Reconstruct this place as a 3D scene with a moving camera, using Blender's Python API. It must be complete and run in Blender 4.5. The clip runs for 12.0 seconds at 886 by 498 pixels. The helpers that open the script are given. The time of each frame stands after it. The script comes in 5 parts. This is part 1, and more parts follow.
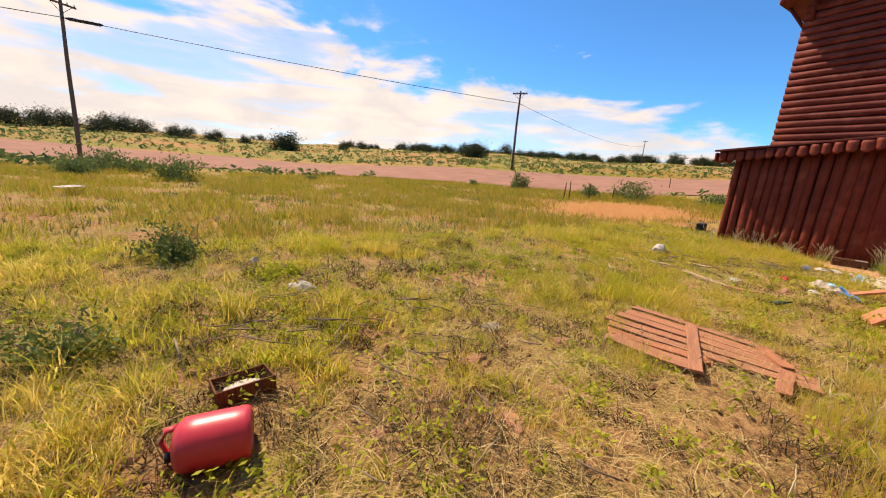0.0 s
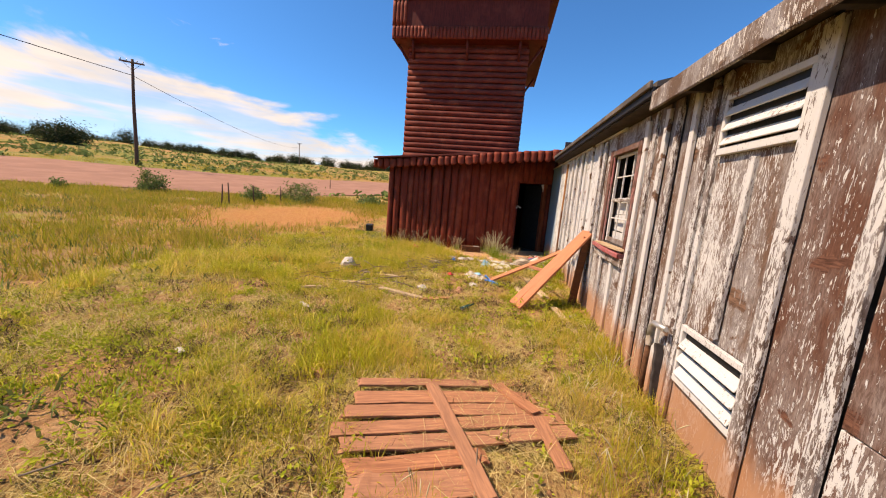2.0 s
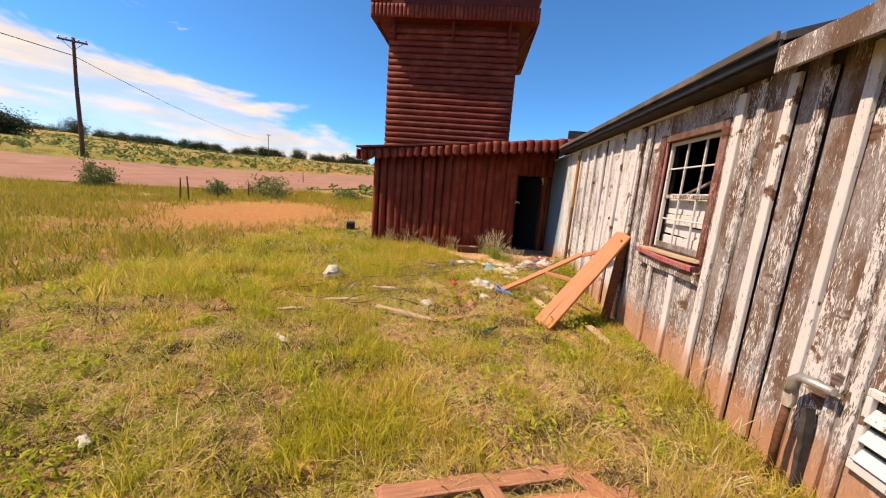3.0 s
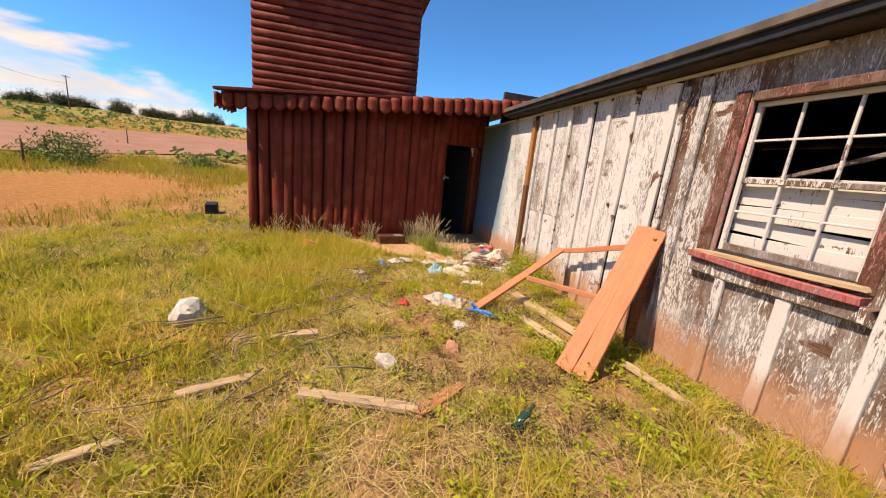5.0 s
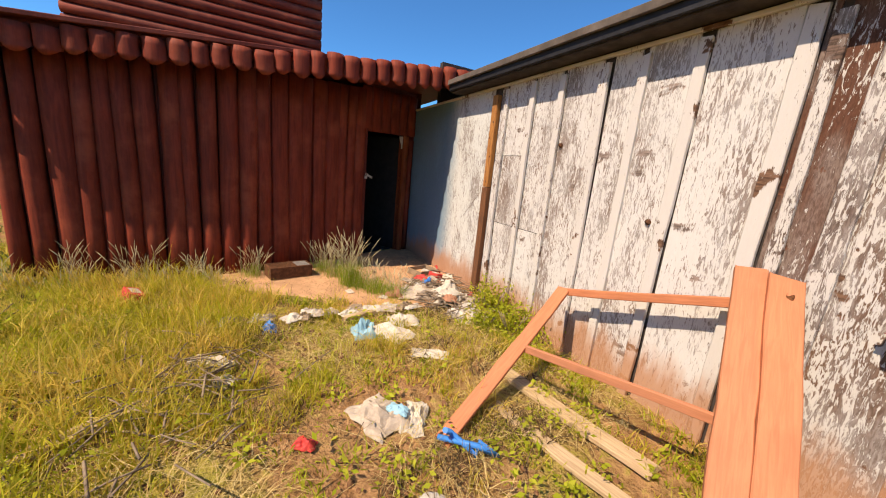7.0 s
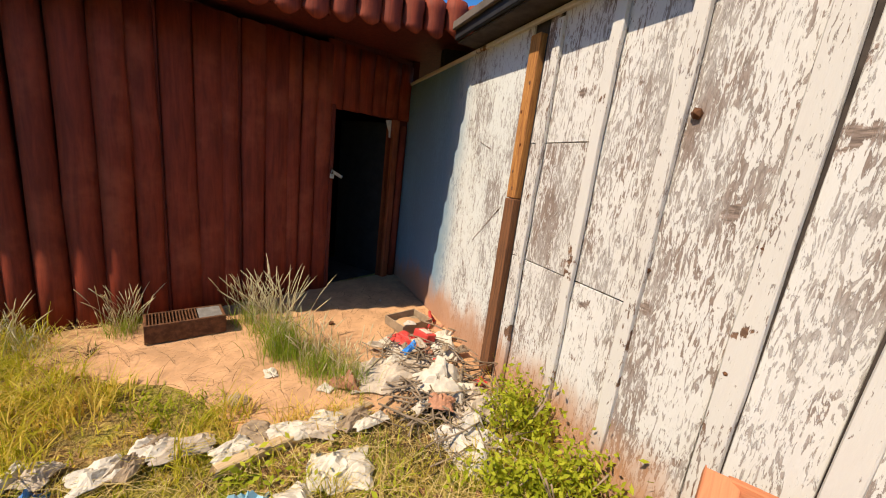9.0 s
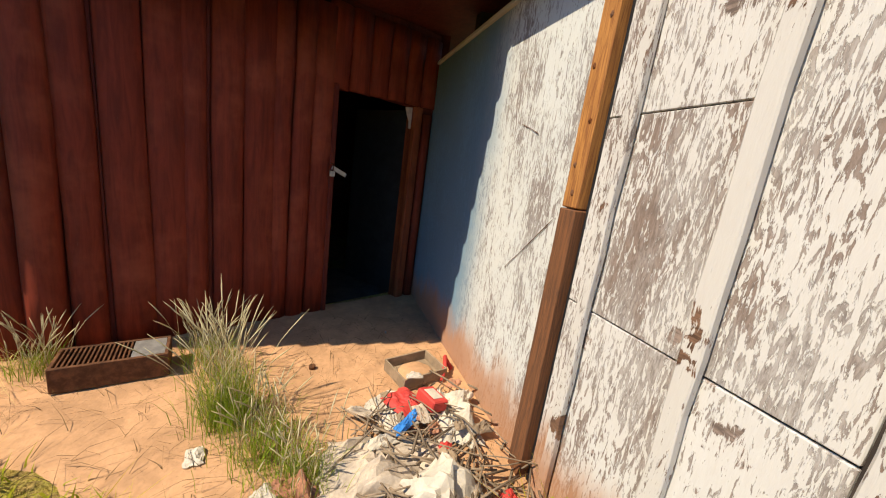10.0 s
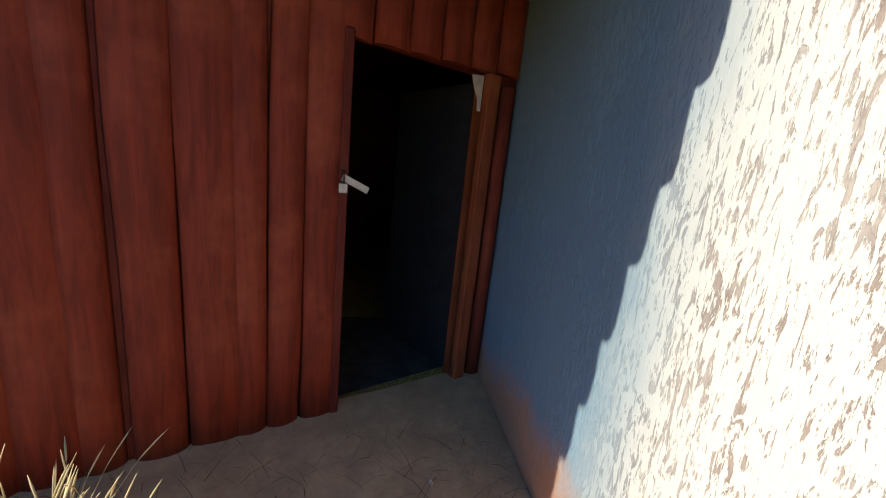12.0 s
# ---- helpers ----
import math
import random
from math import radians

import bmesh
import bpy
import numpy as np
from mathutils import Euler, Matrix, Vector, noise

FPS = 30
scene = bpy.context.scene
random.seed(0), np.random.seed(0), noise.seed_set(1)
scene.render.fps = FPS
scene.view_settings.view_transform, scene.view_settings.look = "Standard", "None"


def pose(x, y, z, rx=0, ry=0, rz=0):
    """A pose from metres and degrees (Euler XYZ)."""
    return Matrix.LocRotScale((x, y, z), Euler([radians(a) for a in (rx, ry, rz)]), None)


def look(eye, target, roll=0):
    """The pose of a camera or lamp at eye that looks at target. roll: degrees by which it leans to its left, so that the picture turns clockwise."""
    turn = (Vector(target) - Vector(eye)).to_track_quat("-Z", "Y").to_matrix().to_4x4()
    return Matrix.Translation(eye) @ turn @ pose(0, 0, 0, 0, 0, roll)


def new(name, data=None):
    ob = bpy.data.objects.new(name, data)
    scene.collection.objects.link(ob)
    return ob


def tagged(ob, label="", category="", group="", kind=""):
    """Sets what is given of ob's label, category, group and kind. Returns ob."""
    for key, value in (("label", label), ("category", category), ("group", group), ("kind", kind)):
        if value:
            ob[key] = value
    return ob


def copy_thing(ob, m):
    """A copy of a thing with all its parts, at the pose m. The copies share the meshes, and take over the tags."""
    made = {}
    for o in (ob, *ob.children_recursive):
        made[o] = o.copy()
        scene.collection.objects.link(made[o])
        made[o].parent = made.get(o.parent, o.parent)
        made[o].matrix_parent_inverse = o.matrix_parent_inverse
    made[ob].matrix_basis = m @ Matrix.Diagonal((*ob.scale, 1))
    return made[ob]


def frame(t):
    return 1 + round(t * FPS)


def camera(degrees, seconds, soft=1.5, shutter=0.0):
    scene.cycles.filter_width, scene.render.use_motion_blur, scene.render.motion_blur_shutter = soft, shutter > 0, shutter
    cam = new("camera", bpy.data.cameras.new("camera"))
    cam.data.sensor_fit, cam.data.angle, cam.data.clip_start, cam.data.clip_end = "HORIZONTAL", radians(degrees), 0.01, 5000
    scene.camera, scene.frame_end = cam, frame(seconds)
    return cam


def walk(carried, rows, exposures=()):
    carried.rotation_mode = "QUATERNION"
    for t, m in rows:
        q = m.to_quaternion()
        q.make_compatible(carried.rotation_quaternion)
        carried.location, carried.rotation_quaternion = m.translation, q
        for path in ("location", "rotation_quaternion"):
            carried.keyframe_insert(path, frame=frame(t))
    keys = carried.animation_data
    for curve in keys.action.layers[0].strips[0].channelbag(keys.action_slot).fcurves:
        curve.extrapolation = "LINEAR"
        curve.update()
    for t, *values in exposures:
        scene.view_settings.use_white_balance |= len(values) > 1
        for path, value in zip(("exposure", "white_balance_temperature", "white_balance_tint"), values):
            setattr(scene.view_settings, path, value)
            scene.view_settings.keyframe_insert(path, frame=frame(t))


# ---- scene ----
cam = camera(103.7, 12.0, soft=1.1)
PATH = [
    (0, (-0.089, -0.023, 1.53), (0.89, 1.661, 1.077), 3.9),
    (0.5, (0.27, 0.325, 1.551), (1.854, 1.489, 1.18), 6.6),
    (1, (0.588, 0.545, 1.61), (2.469, 1.14, 1.279), 4.7),
    (1.5, (0.993, 0.853, 1.609), (2.929, 1.257, 1.312), 4.6),
    (2, (1.38, 1.207, 1.619), (3.332, 1.51, 1.301), 4.7),
    (2.5, (1.829, 1.488, 1.615), (3.792, 1.668, 1.275), 5.0),
    (3, (2.34, 1.81, 1.612), (4.303, 1.975, 1.267), 4.5),
    (3.2, (2.534, 1.926, 1.611), (4.496, 2.065, 1.252), 4.3),
    (4.8, (4.146, 2.658, 1.57), (6.049, 2.252, 1.109), 6.0),
    (5, (4.367, 2.648, 1.569), (6.251, 2.147, 1.121), 5.8),
    (5.5, (4.891, 2.644, 1.585), (6.718, 1.957, 1.149), 4.9),
    (6, (5.353, 2.617, 1.618), (7.127, 1.799, 1.193), 4.9),
    (6.5, (5.84, 2.407, 1.582), (7.577, 1.505, 1.166), 5.6),
    (7, (6.352, 2.255, 1.554), (8.073, 1.33, 1.128), 5.7),
    (7.2, (6.55, 2.184, 1.588), (8.272, 1.258, 1.167), 5.7),
    (8.8, (7.799, 1.417, 1.567), (9.548, 0.546, 1.138), 7.1),
    (9, (7.938, 1.303, 1.557), (9.687, 0.434, 1.127), 7.0),
    (9.5, (8.332, 1.0, 1.515), (10.111, 0.193, 1.085), 6.9),
    (10, (8.722, 0.821, 1.515), (10.557, 0.151, 1.084), 7.9),
    (10.5, (9.133, 0.644, 1.51), (11.012, 0.111, 1.079), 7.6),
    (11, (9.477, 0.519, 1.534), (11.393, 0.148, 1.094), 6.6),
    (11.5, (9.849, 0.44, 1.53), (11.78, 0.154, 1.092), 5.9),
    (12, (10.185, 0.5, 1.475), (12.119, 0.192, 1.069), 6.1),
]
EXPOSURES = [(0, 0.44, 8500, 20), (7.2, 0.42, 8400, 18), (9.5, 0.40, 7900, 10), (10.5, 0.40, 7700, 9), (11.2, 0.46, 7600, 10), (12, 0.93, 7600, 9)]
walk(cam, [(t, look(eye, target, roll)) for t, eye, target, roll in PATH], EXPOSURES)

# ---- light ----
SUN = Vector((0.17, -0.74, -1.0)).normalized()
sun_data = bpy.data.lights.new("sun", "SUN")
sun_data.energy, sun_data.angle, sun_data.color = 5.0, radians(0.53), (1.0, 0.94, 0.84)
sun = new("sun", sun_data)
sun.rotation_mode = "QUATERNION"
sun.rotation_quaternion = SUN.to_track_quat("-Z", "Y")
SUN_ELEV = math.asin(-SUN.z)
SUN_AZ = math.atan2(-SUN.x, -SUN.y)

world = bpy.data.worlds.new("sky")
world.use_nodes = True
scene.world = world


class Nodes:
    """A small writer of node trees."""

    def __init__(self, tree):
        self.t = tree
        tree.nodes.clear()

    def n(self, kind, **values):
        node = self.t.nodes.new(kind)
        for key, value in values.items():
            if key in node.inputs:
                node.inputs[key].default_value = value
        return node

    def link(self, a, b):
        self.t.links.new(a, b)

    def put(self, value, socket):
        if hasattr(value, "is_output"):
            self.link(value, socket)
        else:
            socket.default_value = value

    def math(self, op, a, b=0.0, clamp=False):
        node = self.t.nodes.new("ShaderNodeMath")
        node.operation, node.use_clamp = op, clamp
        self.put(a, node.inputs[0])
        self.put(b, node.inputs[1])
        return node.outputs[0]

    def ramp(self, value, lo, hi, a=0.0, b=1.0):
        node = self.t.nodes.new("ShaderNodeMapRange")
        node.interpolation_type = "SMOOTHSTEP"
        self.put(value, node.inputs["Value"])
        node.inputs["From Min"].default_value, node.inputs["From Max"].default_value = lo, hi
        node.inputs["To Min"].default_value, node.inputs["To Max"].default_value = a, b
        return node.outputs[0]

    def mix(self, factor, a, b, blend="MIX"):
        node = self.t.nodes.new("ShaderNodeMix")
        node.data_type, node.blend_type = "RGBA", blend
        self.put(factor, node.inputs[0])
        for value, socket in ((a, node.inputs[6]), (b, node.inputs[7])):
            if isinstance(value, tuple) and len(value) == 3:
                value = (*value, 1)
            self.put(value, socket)
        return node.outputs[2]

    def coords(self, scale=(1, 1, 1), space="Object", rot=(0, 0, 0)):
        if space == "World":
            src = self.t.nodes.new("ShaderNodeNewGeometry").outputs["Position"]
        else:
            src = self.t.nodes.new("ShaderNodeTexCoord").outputs[space]
        m = self.t.nodes.new("ShaderNodeMapping")
        m.inputs["Scale"].default_value = scale
        m.inputs["Rotation"].default_value = rot
        self.link(src, m.inputs["Vector"])
        return m.outputs[0]

    def noise(self, vec, scale, detail=4.0, rough=0.6, distort=0.0):
        node = self.n("ShaderNodeTexNoise", Scale=scale, Detail=detail, Roughness=rough, Distortion=distort)
        self.link(vec, node.inputs["Vector"])
        return node.outputs["Fac"]

    def offset(self, vec, value, amount):
        """Shifts a coordinate by a random number of the object."""
        node = self.t.nodes.new("ShaderNodeVectorMath")
        node.operation = "ADD"
        self.link(vec, node.inputs[0])
        self.link(self.math("MULTIPLY", value, amount), node.inputs[1])
        return node.outputs[0]


def build_sky():
    s = Nodes(world.node_tree)
    sky = s.t.nodes.new("ShaderNodeTexSky")
    sky.sky_type, sky.sun_disc = "NISHITA", False
    sky.sun_elevation, sky.sun_rotation = SUN_ELEV, SUN_AZ
    sky.air_density, sky.dust_density, sky.ozone_density, sky.altitude = 1.0, 0.3, 4.0, 1900
    blue = s.mix(1.0, sky.outputs[0], (0.62, 2.0, 3.0), "MULTIPLY")
    src = s.t.nodes.new("ShaderNodeTexCoord").outputs["Generated"]
    sep = s.t.nodes.new("ShaderNodeSeparateXYZ")
    s.link(src, sep.inputs[0])
    x, y, z = sep.outputs
    # a bank of cloud low over the plain, thinning towards the east, with loose puffs above it
    m = s.t.nodes.new("ShaderNodeMapping")
    m.inputs["Scale"].default_value = (1.0, 1.0, 2.6)
    s.link(src, m.inputs["Vector"])
    n1 = s.noise(m.outputs[0], 2.6, 7, 0.55, 0.5)
    n2 = s.noise(m.outputs[0], 7.0, 6, 0.55, 0.3)
    bank = s.ramp(y, 0.10, 0.75, 0.0, 0.30)
    puff = s.math("MULTIPLY", s.math("SUBTRACT", n1, 0.5), s.ramp(y, 0.12, 0.45, 0.05, 0.62))
    edge = s.math("SUBTRACT", s.math("ADD", bank, puff), z)
    edge = s.math("ADD", edge, s.math("MULTIPLY", s.math("SUBTRACT", n2, 0.5), s.ramp(y, 0.1, 0.4, 0.02, 0.16)))
    cloud = s.ramp(edge, -0.01, 0.075)
    wisps = s.ramp(s.math("SUBTRACT", n2, s.ramp(z, 0.1, 0.55, 0.0, 0.13)), 0.615, 0.72, 0.0, 0.8)
    cloud = s.math("MAXIMUM", cloud, s.math("MULTIPLY", wisps, s.ramp(y, 0.18, 0.45, 0.0, 1.0)))
    m2 = s.t.nodes.new("ShaderNodeMapping")
    m2.inputs["Scale"].default_value = (1.0, 1.0, 9.0)
    s.link(src, m2.inputs["Vector"])
    streak = s.noise(m2.outputs[0], 2.2, 5, 0.5, 0.6)
    cloud = s.math("MULTIPLY", cloud, s.ramp(streak, 0.36, 0.52, 0.45, 1.0))
    white = s.mix(s.ramp(n2, 0.35, 0.65), (9.4, 10.2, 11.4), (11.8, 12.0, 12.4))
    colour = s.mix(cloud, blue, white)
    bg = s.n("ShaderNodeBackground", Strength=SKY)
    s.link(colour, bg.inputs["Color"])
    out = s.t.nodes.new("ShaderNodeOutputWorld")
    s.link(bg.outputs[0], out.inputs["Surface"])


SKY = 0.060
build_sky()


# ---- materials ----
def material(name):
    mat = bpy.data.materials.new(name)
    mat.use_nodes = True
    return mat, Nodes(mat.node_tree)


def finish(mat, s, colour, rough=0.8, bump=None, strength=0.3, dist=0.01, metal=0.0, spec=0.3, through_light=0.0):
    b = s.n("ShaderNodeBsdfPrincipled", Metallic=metal)
    b.inputs["Specular IOR Level"].default_value = spec
    s.put((*colour, 1) if isinstance(colour, tuple) and len(colour) == 3 else colour, b.inputs["Base Color"])
    s.put(rough, b.inputs["Roughness"])
    if bump is not None:
        node = s.n("ShaderNodeBump", Strength=strength, Distance=dist)
        s.link(bump, node.inputs["Height"])
        s.link(node.outputs[0], b.inputs["Normal"])
    out = s.t.nodes.new("ShaderNodeOutputMaterial")
    if through_light:
        tr = s.t.nodes.new("ShaderNodeBsdfTranslucent")
        s.put((*colour, 1) if isinstance(colour, tuple) and len(colour) == 3 else colour, tr.inputs["Color"])
        mx = s.t.nodes.new("ShaderNodeMixShader")
        mx.inputs[0].default_value = through_light
        s.link(b.outputs[0], mx.inputs[1])
        s.link(tr.outputs[0], mx.inputs[2])
        s.link(mx.outputs[0], out.inputs["Surface"])
    else:
        s.link(b.outputs[0], out.inputs["Surface"])
    return mat


def random_of(s):
    return s.t.nodes.new("ShaderNodeObjectInfo").outputs["Random"]


def island(s):
    return s.t.nodes.new("ShaderNodeNewGeometry").outputs["Random Per Island"]


def peeling(name, cover, paint=(0.57, 0.55, 0.52), wood=(0.17, 0.095, 0.062), grey=(0.34, 0.30, 0.28), splash=True, shade_tint=None, tears=0.80):
    """Weathered wood with vertical grain under peeling paint. cover: how much of the paint is left, 0 to 1."""
    mat, s = material(name)
    r = random_of(s)
    grain_v = s.offset(s.coords((1, 1, 0.19), "World"), r, 7.0)
    wide = s.offset(s.coords((1, 1, 0.4), "World"), r, 3.0)
    fine = s.noise(grain_v, 120, 4, 0.7, 0.4)
    mid = s.noise(grain_v, 46, 4, 0.68, 1.4)
    big = s.noise(wide, 2.3, 4, 0.6, 0.4)
    f = s.math("ADD", s.math("MULTIPLY", mid, 0.60), s.math("MULTIPLY", fine, 0.42))
    f = s.math("ADD", f, s.math("MULTIPLY", big, 0.42))
    f = s.math("ADD", f, s.math("MULTIPLY", s.math("SUBTRACT", r, 0.5), 0.06))
    cut = 0.72 + (0.5 - cover) * 0.30
    has = s.ramp(f, cut - 0.018, cut + 0.018)
    weather = s.ramp(s.noise(wide, 5.0, 4, 0.6), 0.38, 0.62)
    bare = s.mix(weather, wood, grey)
    bare = s.mix(s.ramp(fine, 0.35, 0.65, 0.0, 0.65), bare, tuple(c * 0.42 for c in wood))
    dirty = s.mix(s.ramp(mid, 0.3, 0.7, 0.0, 0.35), paint, (0.52, 0.48, 0.45))
    # dark blue mixed in towards the shed paints the eave's shade into the colour
    if shade_tint:
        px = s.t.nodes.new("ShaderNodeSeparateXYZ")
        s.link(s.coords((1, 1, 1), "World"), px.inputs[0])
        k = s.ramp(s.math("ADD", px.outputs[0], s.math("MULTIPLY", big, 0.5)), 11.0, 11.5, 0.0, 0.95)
        dirty = s.mix(k, dirty, shade_tint)
        bare = s.mix(k, bare, tuple(c * 1.25 for c in shade_tint))
    colour = s.mix(has, bare, dirty)
    # places where the outer ply has come away
    torn = s.math("ADD", s.noise(s.offset(s.coords((1, 1, 1.5), "World"), r, 4.0), 3.4, 3, 0.55, 0.3), s.math("MULTIPLY", mid, 0.30))
    torn = s.ramp(torn, tears - 0.01, tears + 0.01)
    ply = s.mix(s.ramp(s.noise(s.coords((0.15, 0.15, 1), "World"), 70, 4, 0.7), 0.35, 0.65), tuple(c * 0.5 for c in wood), tuple(c * 1.25 for c in wood))
    colour = s.mix(torn, colour, ply)
    if splash:
        pos = s.t.nodes.new("ShaderNodeSeparateXYZ")
        s.link(s.coords((1, 1, 1), "World"), pos.inputs[0])
        low = s.math("ADD", pos.outputs[2], s.math("MULTIPLY", s.noise(wide, 4.0, 4), -0.55))
        low = s.math("ADD", low, s.math("MULTIPLY", s.noise(grain_v, 30, 3), -0.18))
        colour = s.mix(s.ramp(low, -0.18, 0.13, 0.88, 0.0), colour, (0.43, 0.215, 0.115))
    h = s.math("ADD", s.math("MULTIPLY", has, 0.7), s.math("MULTIPLY", fine, 0.5))
    return finish(mat, s, colour, 0.86, h, 0.55, 0.004, spec=0.15)


def plank_wood(name, base, dark, rot=(0, 0, 0), scale=(1, 12, 12), spec=0.15):
    """Raw or stained board, with the grain along the object's x."""
    mat, s = material(name)
    r = random_of(s)
    v = s.offset(s.coords(scale), r, 9.0)
    g = s.noise(v, 5, 6, 0.65, 0.8)
    big = s.noise(s.offset(s.coords(), r, 5.0), 3.0, 4)
    colour = s.mix(s.ramp(g, 0.32, 0.68), dark, base)
    colour = s.mix(s.ramp(big, 0.45, 0.75, 0.0, 0.5), colour, tuple(c * 0.62 for c in base))
    colour = s.mix(s.ramp(r, 0, 1, 0.0, 0.25), colour, (0.30, 0.20, 0.14))
    return finish(mat, s, colour, 0.82, g, 0.5, 0.004, spec=spec)


def red_paint(name, base=(0.215, 0.034, 0.017), worn=(0.30, 0.075, 0.036), grain=(6, 6, 0.6)):
    mat, s = material(name)
    r = random_of(s)
    v = s.offset(s.coords(grain, "World"), r, 6.0)
    g = s.noise(v, 4, 6, 0.65, 0.6)
    big = s.noise(s.offset(s.coords((1, 1, 1), "World"), r, 2.0), 1.7, 5, 0.65)
    colour = s.mix(s.ramp(g, 0.3, 0.7), base, tuple(c * 0.55 for c in base))
    colour = s.mix(s.ramp(big, 0.45, 0.75, 0.0, 0.75), colour, worn)
    colour = s.mix(s.ramp(g, 0.70, 0.78, 0.0, 0.5), colour, (0.23, 0.14, 0.09))
    return finish(mat, s, colour, 0.72, g, 0.4, 0.006, spec=0.25)


def plain(name, colour, rough=0.7, vary=0.25, scale=9.0, bump=0.2, metal=0.0, spec=0.3, other=None):
    mat, s = material(name)
    v = s.offset(s.coords((1, 1, 1), "World"), random_of(s), 5.0)
    a = s.noise(v, scale, 5, 0.62)
    b = s.noise(v, scale * 6, 3, 0.6)
    dark = other or tuple(c * (1 - vary * 1.6) for c in colour)
    c = s.mix(s.ramp(a, 0.35, 0.68), dark, colour)
    c = s.mix(s.ramp(b, 0.4, 0.7, 0.0, vary), c, tuple(k * 0.55 for k in colour))
    return finish(mat, s, c, rough, s.math("ADD", a, s.math("MULTIPLY", b, 0.4)), bump, 0.012, metal, spec)


def foliage(name, a, b, dry=None, through_light=0.25):
    mat, s = material(name)
    r = island(s)
    pos = s.coords((1, 1, 1), "World")
    n = s.noise(pos, 1.3, 3)
    c = s.mix(r, a, b)
    if dry:
        c = s.mix(s.ramp(s.math("ADD", s.math("MULTIPLY", n, 0.9), s.math("MULTIPLY", r, 0.35)), 0.52, 0.78), c, dry)
    return finish(mat, s, c, 0.85, spec=0.05, through_light=through_light)


def ground_material():
    mat, s = material("dry_soil")
    pos = s.coords((1, 1, 1), "World")
    far = s.noise(pos, 0.12, 5, 0.6)
    mid = s.noise(pos, 0.9, 6, 0.65, 0.4)
    fine = s.noise(pos, 9, 6, 0.7, 0.6)
    grit = s.noise(pos, 55, 4, 0.7)
    soil = s.mix(s.ramp(fine, 0.3, 0.7), (0.26, 0.125, 0.055), (0.60, 0.34, 0.16))
    litter = s.mix(s.ramp(grit, 0.35, 0.65), (0.15, 0.09, 0.033), (0.58, 0.42, 0.15))
    moss = s.mix(s.ramp(fine, 0.35, 0.65), (0.20, 0.17, 0.03), (0.44, 0.37, 0.08))
    c = s.mix(s.ramp(mid, 0.40, 0.60), soil, litter)
    c = s.mix(s.ramp(s.math("ADD", s.math("MULTIPLY", mid, 0.5), s.math("MULTIPLY", fine, 0.5)), 0.50, 0.60), c, moss)
    xyz = s.t.nodes.new("ShaderNodeSeparateXYZ")
    s.link(pos, xyz.inputs[0])
    # the plain far off: scrub and bare earth in drifts
    dist = s.math("SQRT", s.math("ADD", s.math("POWER", xyz.outputs[0], 2), s.math("POWER", xyz.outputs[1], 2)))
    stretched = s.noise(s.coords((0.5, 1.0, 1), "World"), 0.10, 6, 0.7)
    plain_c = s.mix(s.ramp(stretched, 0.40, 0.58), (0.42, 0.22, 0.085), (0.27, 0.235, 0.06))
    plain_c = s.mix(s.ramp(s.noise(pos, 0.5, 5, 0.7), 0.52, 0.66, 0, 0.8), plain_c, (0.12, 0.13, 0.05))
    c = s.mix(s.ramp(dist, 22, 45), c, plain_c)
    # bare orange earth on the way past the shed
    dx = s.math("SUBTRACT", xyz.outputs[0], 15.0)
    dy = s.math("SUBTRACT", xyz.outputs[1], 10.0)
    patch = s.math("SQRT", s.math("ADD", s.math("POWER", s.math("MULTIPLY", dx, 0.7), 2), s.math("POWER", dy, 2)))
    patch = s.math("ADD", patch, s.math("MULTIPLY", mid, 3.0))
    c = s.mix(s.ramp(patch, 3.0, 6.5, 0.9, 0.0), c, s.mix(s.ramp(fine, 0.3, 0.7), (0.44, 0.18, 0.06), (0.56, 0.27, 0.10)))
    h = s.math("ADD", fine, s.math("MULTIPLY", grit, 0.5))
    return finish(mat, s, c, 0.95, h, 1.0, 0.06, spec=0.05)


GROUND = ground_material()
ROAD = plain("road_gravel", (0.38, 0.20, 0.135), 0.95, 0.12, 0.6, 0.2, spec=0.05)
SAND = plain("sandy_concrete", (0.58, 0.33, 0.18), 0.92, 0.16, 6.0, 0.7, spec=0.1)
PAINT_BROWN = peeling("peeling_paint_mostly_bare", 0.27, wood=(0.14, 0.062, 0.040), grey=(0.25, 0.19, 0.165))
PAINT_HALF = peeling("peeling_paint_half", 0.33)
PAINT_WHITE = peeling("peeling_paint_mostly_white", 0.58, paint=(0.61, 0.60, 0.58), wood=(0.27, 0.205, 0.175), grey=(0.42, 0.39, 0.37), tears=0.83)
# pale paint; the dark blue is painted shade at the end by the shed
PAINT_BLUE_SHADED = peeling("peeling_pale_blue_paint_with_shade", 0.58, paint=(0.60, 0.625, 0.61), wood=(0.31, 0.265, 0.245), grey=(0.39, 0.365, 0.35), shade_tint=(0.125, 0.225, 0.31), tears=2.0)
BATTEN = peeling("peeling_batten", 0.55, wood=(0.15, 0.10, 0.08))
BATTEN_WHITE = peeling("chipped_white_batten", 0.80)
WHITE_TRIM = peeling("chipped_white_trim", 0.85, splash=False)
GREY_WOOD = peeling("weathered_grey_timber", 0.30, paint=(0.62, 0.57, 0.50), wood=(0.16, 0.10, 0.07), splash=False)
CASING = peeling("weathered_red_brown_casing", 0.34, paint=(0.30, 0.045, 0.035), wood=(0.13, 0.055, 0.035), grey=(0.24, 0.17, 0.14), splash=False)
